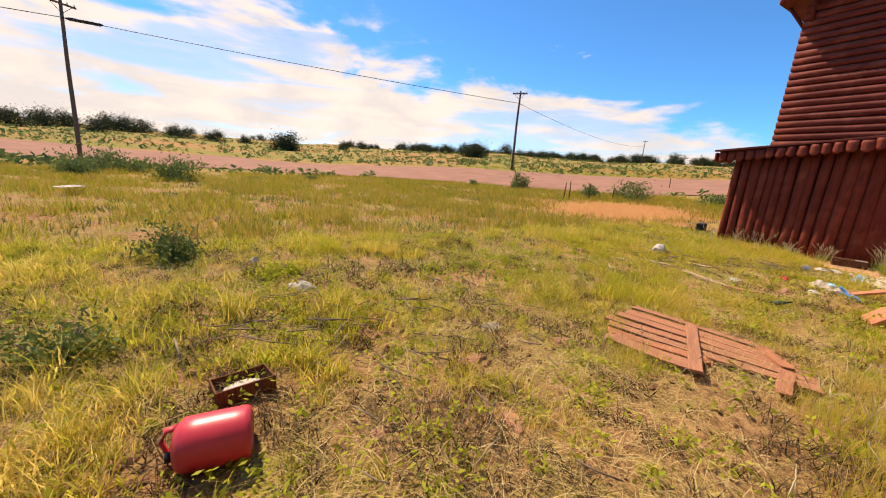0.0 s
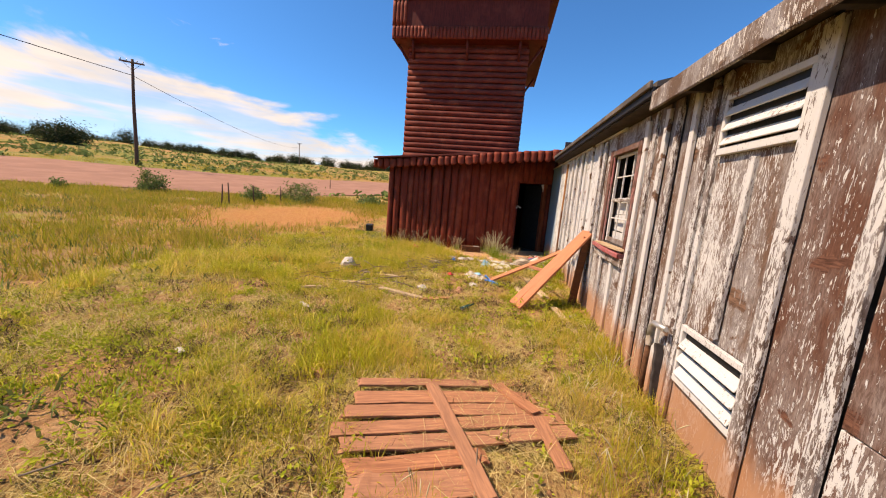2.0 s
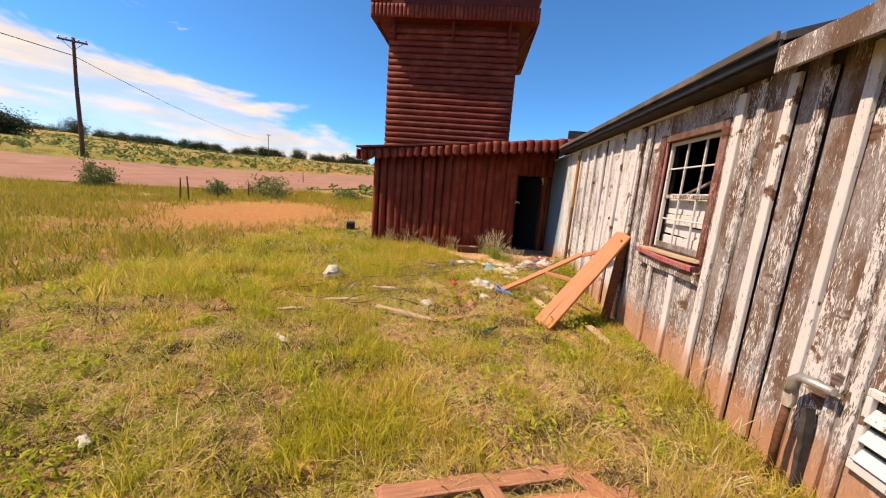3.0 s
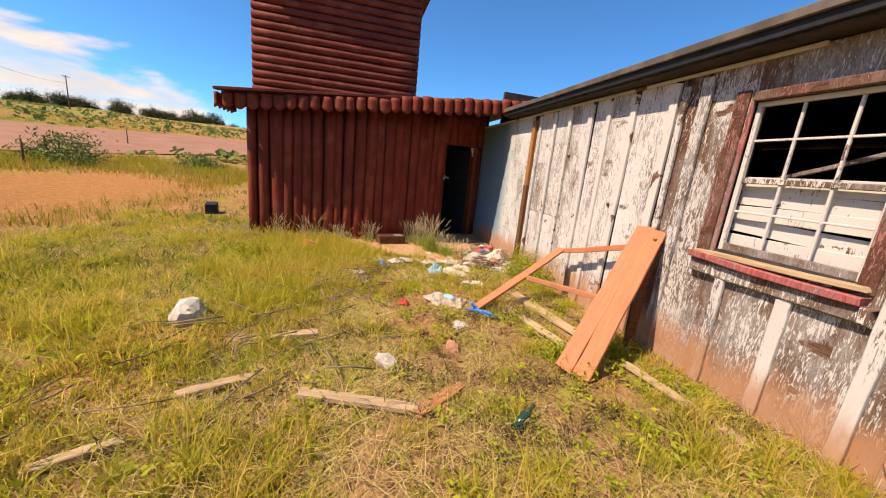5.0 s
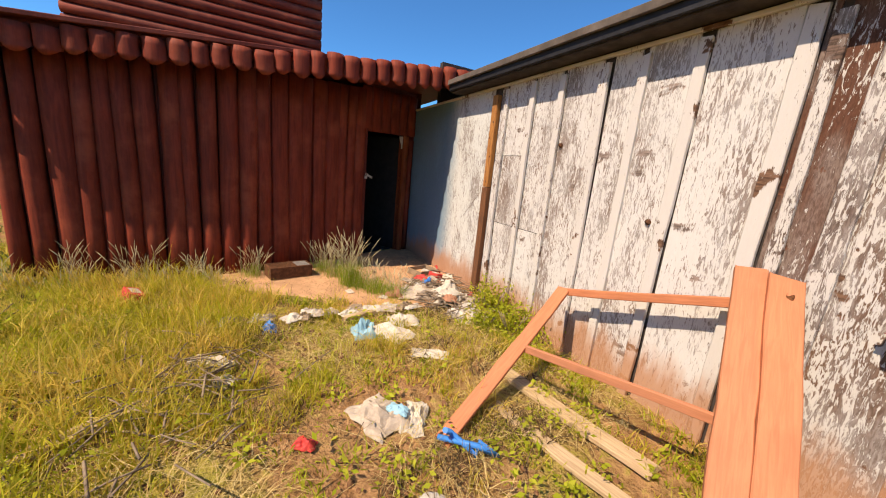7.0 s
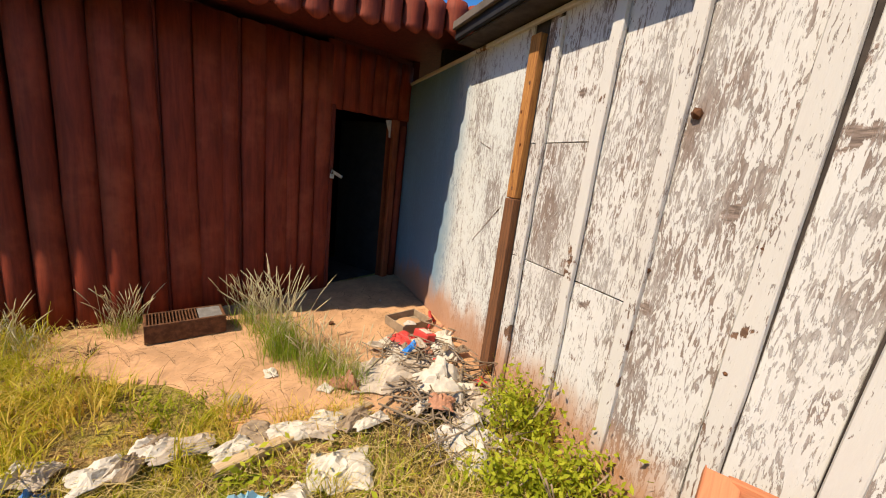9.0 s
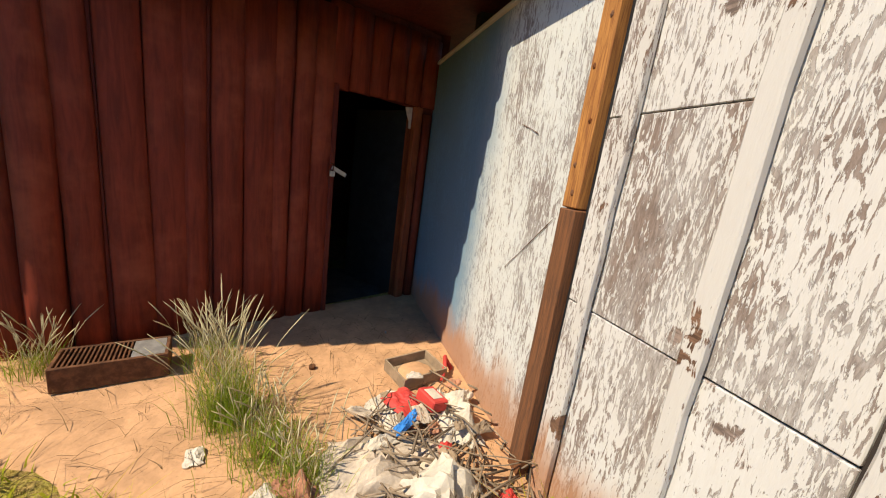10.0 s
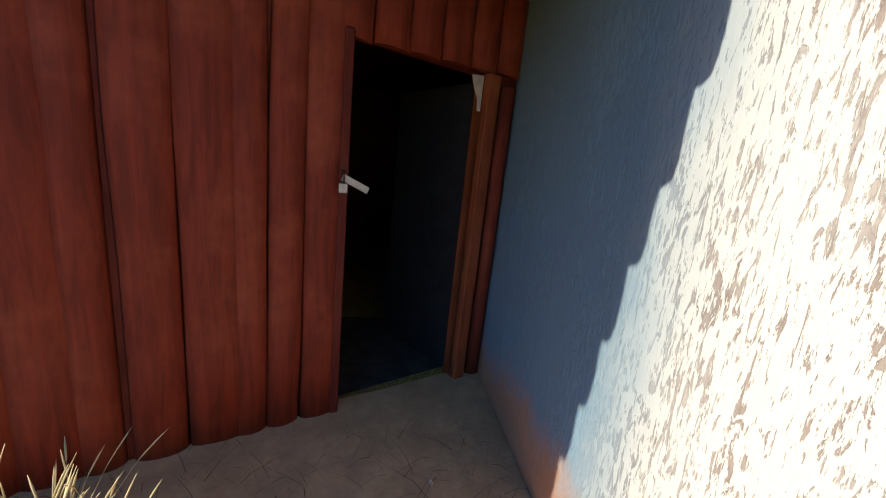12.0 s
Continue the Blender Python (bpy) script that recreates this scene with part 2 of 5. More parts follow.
RED_TRIM = peeling("chipped_red_trim", 0.62, paint=(0.33, 0.018, 0.02), wood=(0.20, 0.09, 0.055), splash=False)
RED_LOG = red_paint("red_painted_log", (0.235, 0.035, 0.016), (0.31, 0.068, 0.032))
RED_TOWER = red_paint("red_painted_tower_log", (0.21, 0.035, 0.02), (0.30, 0.08, 0.045), (0.6, 0.6, 6))
ORANGE_RED = red_paint("faded_orange_red_paint", (0.30, 0.07, 0.025), (0.36, 0.11, 0.045))
RED_PLAIN = red_paint("red_painted_board", (0.14, 0.021, 0.013), (0.18, 0.035, 0.02))
BARE_POST = plank_wood("varnished_stud", (0.52, 0.225, 0.055), (0.22, 0.07, 0.015), scale=(14, 14, 1.0))
DARK_POST = plank_wood("dark_stained_stud", (0.19, 0.062, 0.018), (0.06, 0.018, 0.006), scale=(14, 14, 1.0))
ORANGE_WOOD = plank_wood("orange_stained_plank", (0.58, 0.215, 0.105), (0.47, 0.165, 0.08), scale=(0.8, 12, 12))
BROWN_WOOD = plank_wood("brown_weathered_plank", (0.50, 0.21, 0.10), (0.27, 0.105, 0.055), scale=(0.8, 12, 12))
PALE_WOOD = plank_wood("sun_bleached_lath", (0.58, 0.43, 0.26), (0.38, 0.25, 0.14), scale=(0.8, 12, 12))
POLE_WOOD = plank_wood("creosoted_pole", (0.13, 0.075, 0.05), (0.06, 0.035, 0.025), scale=(12, 12, 0.6))
PLY_CORE = plank_wood("bare_plywood_core", (0.26, 0.125, 0.075), (0.11, 0.05, 0.032), scale=(1.2, 1.2, 30))
CLOD = plain("soil_clod", (0.27, 0.135, 0.07), 0.95, 0.3, 25.0, 0.6, spec=0.05)
# black parts; also paints shade on the door, in the vents and stud gap
BLACK_AND_SHADE = plain("black_flashing_and_shade", (0.022, 0.022, 0.025), 0.6, 0.3)
SHINGLE = plain("asphalt_shingle", (0.16, 0.13, 0.11), 0.95, 0.3, 4.0)
# old boards; on the shed's sandy floor the dark colour paints the shade
DARK_BOARD_AND_SHADE = plain("dark_old_boards_and_shade", (0.07, 0.055, 0.05), 0.9, 0.3)
ROCK = plain("pale_limestone", (0.62, 0.56, 0.48), 0.9, 0.25, 12.0, 0.7)
SANDSTONE = plain("red_sandstone", (0.50, 0.235, 0.14), 0.9, 0.22, 10.0, 0.6)
RED_PLASTIC = plain("faded_red_plastic", (0.62, 0.045, 0.06), 0.38, 0.10, 6.0, 0.06, spec=0.5)
RUST = plain("rusty_steel", (0.20, 0.085, 0.04), 0.75, 0.35, 20.0, 0.4, 0.3)
GALV = plain("galvanised_steel", (0.55, 0.53, 0.50), 0.45, 0.2, 20.0, 0.15, 0.7)
CARD = plain("dusty_cardboard", (0.36, 0.26, 0.17), 0.9, 0.2)
PAPER = plain("dirty_white_paper", (0.62, 0.55, 0.45), 0.9, 0.15, 14.0, 0.4)
CLOTH = plain("dirty_white_cloth", (0.54, 0.44, 0.34), 0.95, 0.22, 12.0, 0.5)
BLUE = plain("blue_plastic", (0.03, 0.22, 0.60), 0.45, 0.1)
PALE_BLUE = plain("pale_blue_plastic", (0.28, 0.52, 0.62), 0.5, 0.15)
RED_PAPER = plain("red_printed_carton", (0.60, 0.06, 0.05), 0.6, 0.12)
TWIG = plain("dead_twig", (0.30, 0.22, 0.15), 0.9, 0.3)
BOTTLE = plain("dark_green_glass", (0.02, 0.06, 0.04), 0.12, 0.1, spec=0.6)
WIRE = plain("black_cable", (0.02, 0.02, 0.02), 0.6, 0.1)
GRASS = foliage("grass_blade", (0.40, 0.40, 0.03), (0.66, 0.58, 0.08), (0.76, 0.56, 0.15), 0.6)
FIELD = foliage("field_grass_blade", (0.27, 0.275, 0.02), (0.48, 0.43, 0.05), (0.54, 0.37, 0.09), 0.4)
DEAD = foliage("dead_stem", (0.045, 0.028, 0.014), (0.20, 0.125, 0.06), None, 0.0)
STRAW = foliage("dry_straw", (0.46, 0.32, 0.11), (0.66, 0.51, 0.24), None, 0.15)
WEED = foliage("green_weed_leaf", (0.27, 0.32, 0.025), (0.50, 0.50, 0.06), None, 0.45)
SAGE = foliage("sage_leaf", (0.12, 0.17, 0.045), (0.22, 0.26, 0.08), None, 0.2)
JUNIPER = foliage("juniper_leaf", (0.030, 0.042, 0.018), (0.075, 0.085, 0.035), None, 0.1)
TUFT = foliage("tall_grass_blade", (0.18, 0.28, 0.025), (0.40, 0.46, 0.07), None, 0.3)
SEED = foliage("pale_seed_head", (0.50, 0.42, 0.24), (0.66, 0.57, 0.36), None, 0.2)


# ---- mesh helpers ----
def part(name, bm, mat, parent=None, label="", m=None):
    """Links a bmesh as one mesh object, under a thing or a part where one is given."""
    me = bpy.data.meshes.new(name)
    if bm.faces:
        bmesh.ops.recalc_face_normals(bm, faces=bm.faces[:])
    bm.to_mesh(me)
    bm.free()
    me.materials.append(mat)
    ob = new(name, me)
    ob.parent = parent
    if m is not None:
        ob.matrix_basis = m
    if label:
        ob["label"] = label
    return ob


def share(name, mesh, parent, m):
    """One more object on a mesh that is already there."""
    ob = new(name, mesh)
    ob.parent = parent
    ob.matrix_basis = m
    return ob


def thing(name, m, label, category, group="", kind=""):
    ob = new(name)
    ob.empty_display_size = 0.1
    ob.matrix_basis = m
    return tagged(ob, label, category, group, kind)


def box(x0, x1, y0, y1, z0, z1, bevel=0.0, bm=None):
    bm = bm or bmesh.new()
    made = bmesh.ops.create_cube(bm, size=1.0)
    bmesh.ops.transform(bm, verts=made["verts"], matrix=Matrix.Translation(((x0 + x1) / 2, (y0 + y1) / 2, (z0 + z1) / 2)) @ Matrix.Diagonal((x1 - x0, y1 - y0, z1 - z0, 1)))
    if bevel:
        edges = {e for v in made["verts"] for e in v.link_edges}
        bmesh.ops.bevel(bm, geom=list(edges), offset=bevel, segments=1, affect="EDGES")
    return bm


def rough_plank(length, width, thick, seed=0, wobble=0.004, cuts=10, ragged=0.02):
    """A sawn board along x, slightly bowed, with uneven edges and broken ends."""
    rng = random.Random(seed)
    bm = bmesh.new()
    rings = []
    for i in range(cuts + 1):
        x = length * (i / cuts - 0.5)
        bow = wobble * 2 * math.sin(i / cuts * math.pi + seed)
        a, b = (rng.uniform(-wobble, wobble) for _ in range(2))
        c = min(thick, width) * 0.14
        w, h = width / 2, thick / 2
        prof = [(-w + c + a, -h), (w - c + b, -h), (w + b, -h + c), (w + b, h - c), (w - c + b, h), (-w + c + a, h), (-w + a, h - c), (-w + a, -h + c)]
        ring = []
        for y, z in prof:
            dx = rng.uniform(-ragged, ragged) if i in (0, cuts) else 0
            ring.append(bm.verts.new((x + dx, y, z + bow)))
        rings.append(ring)
    for r0, r1 in zip(rings, rings[1:]):
        for k in range(8):
            bm.faces.new((r0[k], r0[(k + 1) % 8], r1[(k + 1) % 8], r1[k]))
    bm.faces.new(rings[0])
    bm.faces.new(rings[-1][::-1])
    return bm


def half_log(length, radius, depth, seed=0, taper=0.0, tip=0.0):
    """A slab of log along z from 0 to length, its round side towards -x, slightly crooked. tip: how far its lower end is rounded off."""
    rng = random.Random(seed)
    bm = bmesh.new()
    n = max(4, int(length / 0.5))
    rings = []
    for i in range(n + 1):
        z = length * i / n
        k = 1 + rng.uniform(-0.035, 0.035)
        off = rng.uniform(-0.006, 0.006)
        ring = []
        for j in range(8):
            a = math.pi * j / 7
            y = -math.cos(a) * radius * k + off
            drop = tip * (abs(math.cos(a)) ** 2) if i == 0 else 0
            ring.append(bm.verts.new((-math.sin(a) * depth * k, y, z + drop)))
        rings.append(ring)
    for r0, r1 in zip(rings, rings[1:]):
        for j in range(7):
            f = bm.faces.new((r0[j], r0[j + 1], r1[j + 1], r1[j]))
            f.smooth = True
        bm.faces.new((r0[7], r0[0], r1[0], r1[7]))
    bm.faces.new(rings[0])
    bm.faces.new(rings[-1][::-1])
    return bm


def tube(points, radius, sides=8, bm=None, caps=True):
    """A round bar along points. radius: one number, or one for each point."""
    bm = bm or bmesh.new()
    pts = [Vector(p) for p in points]
    rad = radius if isinstance(radius, (list, tuple)) else [radius] * len(pts)
    rings = []
    for i, p in enumerate(pts):
        d = (pts[min(i + 1, len(pts) - 1)] - pts[max(i - 1, 0)]).normalized()
        u = d.cross(Vector((0, 0, 1)) if abs(d.z) < 0.9 else Vector((1, 0, 0))).normalized()
        v = d.cross(u)
        rings.append([bm.verts.new(p + (u * math.cos(a) + v * math.sin(a)) * rad[i]) for a in (2 * math.pi * k / sides for k in range(sides))])
    for r0, r1 in zip(rings, rings[1:]):
        for k in range(sides):
            f = bm.faces.new((r0[k], r0[(k + 1) % sides], r1[(k + 1) % sides], r1[k]))
            f.smooth = True
    if caps:
        bm.faces.new(rings[0][::-1])
        bm.faces.new(rings[-1])
    return bm


def lump(sx, sy, sz, seed=0, rough=0.3, level=2, flat=0.35):
    """A stone or crumpled heap with an uneven outline, standing on z = 0."""
    bm = bmesh.new()
    bmesh.ops.create_icosphere(bm, subdivisions=level, radius=1.0)
    for v in bm.verts:
        k = 1 + rough * (noise.noise(v.co * 1.7 + Vector((seed * 3.1, seed, 0))) + 0.5 * noise.noise(v.co * 4.3 + Vector((0, seed * 2.3, seed))))
        v.co *= k
        v.co = Vector((v.co.x * sx / 2, v.co.y * sy / 2, max(v.co.z, -flat) * sz / (1 + flat) + flat * sz / (1 + flat)))
    return bm


def smooth(t, a, b):
    k = min(1.0, max(0.0, (t - a) / (b - a)))
    return k * k * (3 - 2 * k)


# ---- ground ----
def profile(d, knots):
    for (d0, z0), (d1, z1) in zip(knots, knots[1:]):
        if d <= d1:
            return z0 + (z1 - z0) * (d - d0) / (d1 - d0)
    return knots[-1][1]


RISE_EAST = [(0, 0), (15, 0.05), (22, 0.3), (28, 0.45), (46, 1.95), (110, 5.6), (250, 12.0), (600, 16), (2500, 30)]
RISE_NORTH = [(0, 0), (20, 0.03), (40, 0.15), (62, 1.45), (110, 4.0), (250, 10.5), (600, 15), (2500, 30)]


def ground_z(x, y):
    d = math.hypot(x, y)
    k = smooth(math.degrees(math.atan2(x, max(y, -1e6))), 0, 36)
    z = profile(d, RISE_NORTH) * (1 - k) + profile(d, RISE_EAST) * k
    if y < 0:
        z *= smooth(-y, 60, 0)
    near = noise.noise(Vector((x * 0.6, y * 0.6, 0))) * 0.05 + noise.noise(Vector((x * 2.1, y * 2.1, 3))) * 0.026
    flat = smooth(math.hypot(max(0, 9.7 - x, x - 16), max(0, -6 - y, y - 2.4)), 0.0, 0.8)
    wall = smooth(y, -0.3, 0.8)
    if -4.5 < x < 12.5 and y < 8:
        near += noise.noise(Vector((x * 6.5, y * 6.5, 5))) * 0.020 + noise.noise(Vector((x * 14, y * 14, 8))) * 0.010
    bump = near * flat * (0.3 + 0.7 * wall) - 0.01
    if d > 40:
        bump += noise.noise(Vector((x * 0.03, y * 0.03, 7))) * 0.012 * (d - 40) * smooth(d, 500, 150)
    return z + bump


def axis(lo, hi, fine, far):
    steps = [lo]
    while steps[-1] < hi:
        steps.append(steps[-1] + fine)
    grow, out = fine, []
    v = steps[-1]
    while v < far:
        grow *= 1.16
        v += grow
        out.append(v)
    back, grow, v = [], fine, lo
    while v > -far:
        grow *= 1.16
        v -= grow
        back.append(v)
    return back[::-1] + steps + out


def build_ground():
    xs, ys = axis(-3, 13, 0.07, 2400), axis(-0.6, 7, 0.07, 2400)
    verts = [(x, y, ground_z(x, y)) for y in ys for x in xs]
    w = len(xs)
    faces = [(j * w + i, j * w + i + 1, (j + 1) * w + i + 1, (j + 1) * w + i) for j in range(len(ys) - 1) for i in range(w - 1)]
    me = bpy.data.meshes.new("ground")
    me.from_pydata(verts, [], faces)
    me.materials.append(GROUND)
    me.polygons.foreach_set("use_smooth", [True] * len(faces))
    tagged(new("ground", me), "dry reddish soil with straw litter and sparse weeds", "ground", kind="structure")


build_ground()


def bend(knots, x):
    return profile(x, knots) if x > knots[0][0] else knots[0][1]


def build_road():
    near = [(-300, 44), (-14, 39), (0, 38), (14, 25), (24, 16), (40, 7), (80, -12), (300, -110)]
    far = [(-300, 66), (-20, 60), (0, 56), (25, 35), (40, 22), (80, 2), (300, -96)]
    verts, faces = [], []
    n = 0
    x = -300.0
    while x < 300:
        a, b = bend(near, x), bend(far, x)
        for k in range(9):
            y = a + (b - a) * k / 8 + 0.7 * noise.noise(Vector((x * 0.2, k, 0)))
            verts.append((x, y, ground_z(x, y) + 0.05))
        n += 1
        x += 2.0
    for i in range(n - 1):
        for k in range(8):
            faces.append((i * 9 + k, (i + 1) * 9 + k, (i + 1) * 9 + k + 1, i * 9 + k + 1))
    me = bpy.data.meshes.new("road")
    me.from_pydata(verts, [], faces)
    me.materials.append(ROAD)
    tagged(new("road", me), "wide unpaved road of pinkish gravel", "road", kind="structure")


build_road()


def build_slab():
    bm = bmesh.new()
    n = 26
    outline = []
    for i in range(n):
        u = i / (n - 1)
        outline.append((9.75 + 0.35 * noise.noise(Vector((u * 5, 0, 2))) + 1.0 * smooth(u, 0.45, 1.0), -0.245 + 3.0 * u))
    top, low = [], []
    for x, y in outline:
        top.append(bm.verts.new((x + 0.06, y, 0.045)))
        low.append(bm.verts.new((x - 0.06, y, -0.06)))
    m = 24
    rows = [[top[i]] + [bm.verts.new((outline[i][0] + 0.06 + (min(12.9, 12.62 - 0.45 * (outline[i][1] + 0.25)) - outline[i][0] - 0.06) * k / m, outline[i][1], 0.046 + 0.009 * noise.noise(Vector((k * 0.9, i * 0.8, 4))) + 0.006 * noise.noise(Vector((k * 2.3, i * 2.1, 9))))) for k in range(1, m + 1)] for i in range(n)]
    for i in range(n - 1):
        bm.faces.new((low[i], low[i + 1], top[i + 1], top[i]))
        for k in range(m):
            bm.faces.new((rows[i][k], rows[i + 1][k], rows[i + 1][k + 1], rows[i][k + 1])).smooth = True
    ob = part("pavement", bm, SAND)
    tagged(ob, "sand-covered concrete apron before the shed door", "pavement", kind="structure")


build_slab()


# ---- the long weathered building ----
WALL_Y = -0.25
WIN = (5.68, 6.56, 1.15, 2.29)


def build_barn():
    wall = thing("wall_north", pose(0, 0, 0), "weathered plywood wall with battens and peeling white paint", "wall", kind="structure")
    back = bmesh.new()
    for x0, x1, z0, z1 in ((-4, WIN[0], -0.1, 2.62), (WIN[1], 12.6, -0.1, 2.62), (WIN[0], WIN[1], -0.1, WIN[2]), (WIN[0], WIN[1], WIN[3], 2.62)):
        box(x0, x1, WALL_Y - 0.13, WALL_Y - 0.014, z0, z1, 0, back)
    part("wall_core", back, DARK_BOARD_AND_SHADE, wall)
    rng = random.Random(4)
    # battens: place, width, foot, head
    battens = [(-3.4, 0.07, 0, 2.58), (-2.8, 0.07, 0, 2.58), (-2.2, 0.07, 0, 2.58), (-1.6, 0.08, 0, 2.58), (-1.0, 0.07, 0, 2.58), (-0.4, 0.08, 0, 2.58), (0.2, 0.07, 0, 2.58), (0.8, 0.09, 0, 2.58), (1.35, 0.08, 0, 2.58),
               (1.78, 0.10, 0, 2.58), (2.33, 0.08, 0.02, 2.58), (2.62, 0.10, -0.02, 2.58), (2.97, 0.075, 0.0, 2.58), (3.40, 0.10, 0.0, 2.56), (3.77, 0.05, 0.84, 1.98), (4.18, 0.055, 0.0, 2.58), (4.28, 0.065, 0.0, 2.52), (4.52, 0.06, 0.02, 2.55), (4.78, 0.07, 0.05, 2.5), (5.02, 0.075, 0, 2.54), (5.28, 0.065, 0.0, 2.55), (5.50, 0.085, 0, 2.52),
               (5.98, 0.09, -0.02, 0.93), (6.42, 0.075, 0.02, 0.94), (6.96, 0.10, 0, 2.53), (7.16, 0.06, 0.04, 2.50), (7.28, 0.085, 0, 2.55), (7.79, 0.075, 0, 2.53), (8.17, 0.07, 0.02, 2.52), (8.50, 0.09, 0, 2.54), (8.95, 0.07, 0.03, 2.53), (9.35, 0.065, 0.0, 2.55), (9.80, 0.06, 0, 2.54)]
    # plywood sheets from batten to batten, with open cracks beside some of them
    edges = [b for b in battens if b[3] > 2.2]
    spans = []
    for p, q in zip(edges, edges[1:]):
        x0, x1 = p[0] + p[1] / 2 + rng.choice((-0.02, 0.004, 0.009, 0.014)), q[0] - rng.choice((0.0, 0.0, q[1] / 2 + 0.007))
        if p[0] < 5.6 and q[0] > 6.4:
            spans += [(x0, WIN[0]), (WIN[1], x1)]
        else:
            spans.append((x0, x1))
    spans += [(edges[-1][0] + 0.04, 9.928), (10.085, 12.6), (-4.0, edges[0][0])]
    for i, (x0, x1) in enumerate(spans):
        mat = PAINT_BROWN if x0 < 3.3 else PAINT_HALF if x0 < 7.2 else PAINT_WHITE if x0 < 10 else PAINT_BLUE_SHADED
        if abs((x0 + x1) / 2 - 7.1) < 0.12:
            mat = PAINT_BROWN
        lean = rng.uniform(0, 0.006)
        splits = [(-0.06, 2.6)]
        if x1 < 3.3 and x0 > 0:
            h = rng.uniform(0.55, 0.95)
            splits = [(-0.06, h), (h + 0.006, 2.6)]
        if 8.9 < x0 < 9.3:
            splits = [(-0.06, 1.035), (1.042, 2.6)]
        elif 9.3 < x0 < 9.96:
            splits = [(-0.06, 1.035), (1.041, 1.81), (1.815, 2.6)]
        for z0, z1 in splits:
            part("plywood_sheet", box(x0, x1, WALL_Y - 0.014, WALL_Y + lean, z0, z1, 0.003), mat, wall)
    part("plywood_sheet", box(WIN[0], WIN[1], WALL_Y - 0.014, WALL_Y, -0.06, WIN[2] - 0.02, 0.002), PAINT_HALF, wall)
    part("plywood_sheet", box(WIN[0], WIN[1], WALL_Y - 0.014, WALL_Y, WIN[3] + 0.02, 2.6, 0.002), PAINT_HALF, wall)
    for i, (x, w, z0, z1) in enumerate(battens):
        bm = rough_plank(z1 - z0, w, 0.034, i, 0.004, 14, 0.012)
        m = Matrix.Translation((x, WALL_Y + 0.0215, (z0 + z1) / 2)) @ Matrix(((0, 1, 0, 0), (0, 0, 1, 0), (1, 0, 0, 0), (0, 0, 0, 1)))
        part("batten", bm, BATTEN_WHITE if x > 7.2 or rng.random() < 0.25 else BATTEN, wall, m=m @ pose(0, 0, 0, 0, 0, rng.uniform(-0.4, 0.4)))
    # the bare stud in the gap between the white sheets and the blue one
    upright = Matrix(((0, 1, 0, 0), (0, 0, 1, 0), (1, 0, 0, 0), (0, 0, 0, 1)))
    part("bare_stud", box(9.955, 10.055, WALL_Y - 0.02, WALL_Y + 0.045, 1.435, 2.5, 0.005), BARE_POST, wall, "golden bare timber stud")
    # black strip added to paint the shade of the open gap
    part("tar_felt", box(9.929, 9.953, WALL_Y - 0.0135, WALL_Y - 0.008, -0.05, 2.55), BLACK_AND_SHADE, wall, "black strip painting the shade in the gap beside the stud")
    part("dark_stud", box(9.95, 10.058, WALL_Y - 0.02, WALL_Y + 0.05, 0.0, 1.43, 0.005), DARK_POST, wall, "dark brown stained timber stud")
    # dark knots in the golden stud, and open cracks in the blue sheet
    for k, (x, z) in enumerate(((10.02, 1.62), (9.985, 1.80), (10.03, 2.02), (9.99, 2.20), (10.0, 1.50))):
        part("knot", lump(0.022, 0.030, 0.008, k + 3, 0.25, 1), DARK_POST, wall, m=pose(x, WALL_Y + 0.043, z, -90, 0, 0))
    for x0, z0, x1, z1 in ((10.51, 1.01, 10.34, 1.18), (10.32, 1.19, 10.15, 1.36), (10.60, 1.84, 10.42, 1.78)):
        turn = math.degrees(math.atan2(z0 - z1, x1 - x0))
        part("crack", rough_plank(math.hypot(x1 - x0, z1 - z0), 0.0028, 0.003, int(x0 * 40), 0.0012, 8, 0.01), DARK_POST, wall, m=pose((x0 + x1) / 2, WALL_Y + 0.006, (z0 + z1) / 2, 0, turn, 0))
    # a horizontal strip that carries the eave
    part("eave_strip", box(6.2, 12.5, WALL_Y, WALL_Y + 0.03, 2.575, 2.605, 0.004), WHITE_TRIM, wall, "thin white strip under the eave")
    # roof
    roof = thing("roof", pose(0, 0, 0), "low pitched roof with weathered fascia over the plywood wall", "roof", kind="structure")
    bm = bmesh.new()
    for x0, x1, z in ((-4.3, 4.95, 2.62), (4.95, 10.86, 2.71)):
        for y0, y1, za, zb in ((-0.05, -3.3, z, z + 0.95), (-3.3, -6.55, z + 0.95, z)):
            pts = [(x0, y0, za), (x1, y0, za), (x1, y1, zb), (x0, y1, zb)]
            vs = [bm.verts.new(p) for p in pts] + [bm.verts.new((p[0], p[1], p[2] + 0.05)) for p in pts]
            for f in ((0, 1, 2, 3), (7, 6, 5, 4), (0, 1, 5, 4), (1, 2, 6, 5), (2, 3, 7, 6), (3, 0, 4, 7)):
                bm.faces.new([vs[k] for k in f])
    part("roof_deck", bm, SHINGLE, roof)
    part("fascia_board", box(-4.3, 4.95, -0.05, -0.02, 2.50, 2.665, 0.006), GREY_WOOD, roof, "weathered grey fascia board")
    part("fascia_board", box(4.952, 10.86, -0.05, -0.02, 2.63, 2.715, 0.006), BLACK_AND_SHADE, roof, "black painted fascia board")
    part("drip_edge", box(4.952, 10.86, -0.02, 0.012, 2.70, 2.765, 0.006), SHINGLE, roof, "dark roof edge strip")
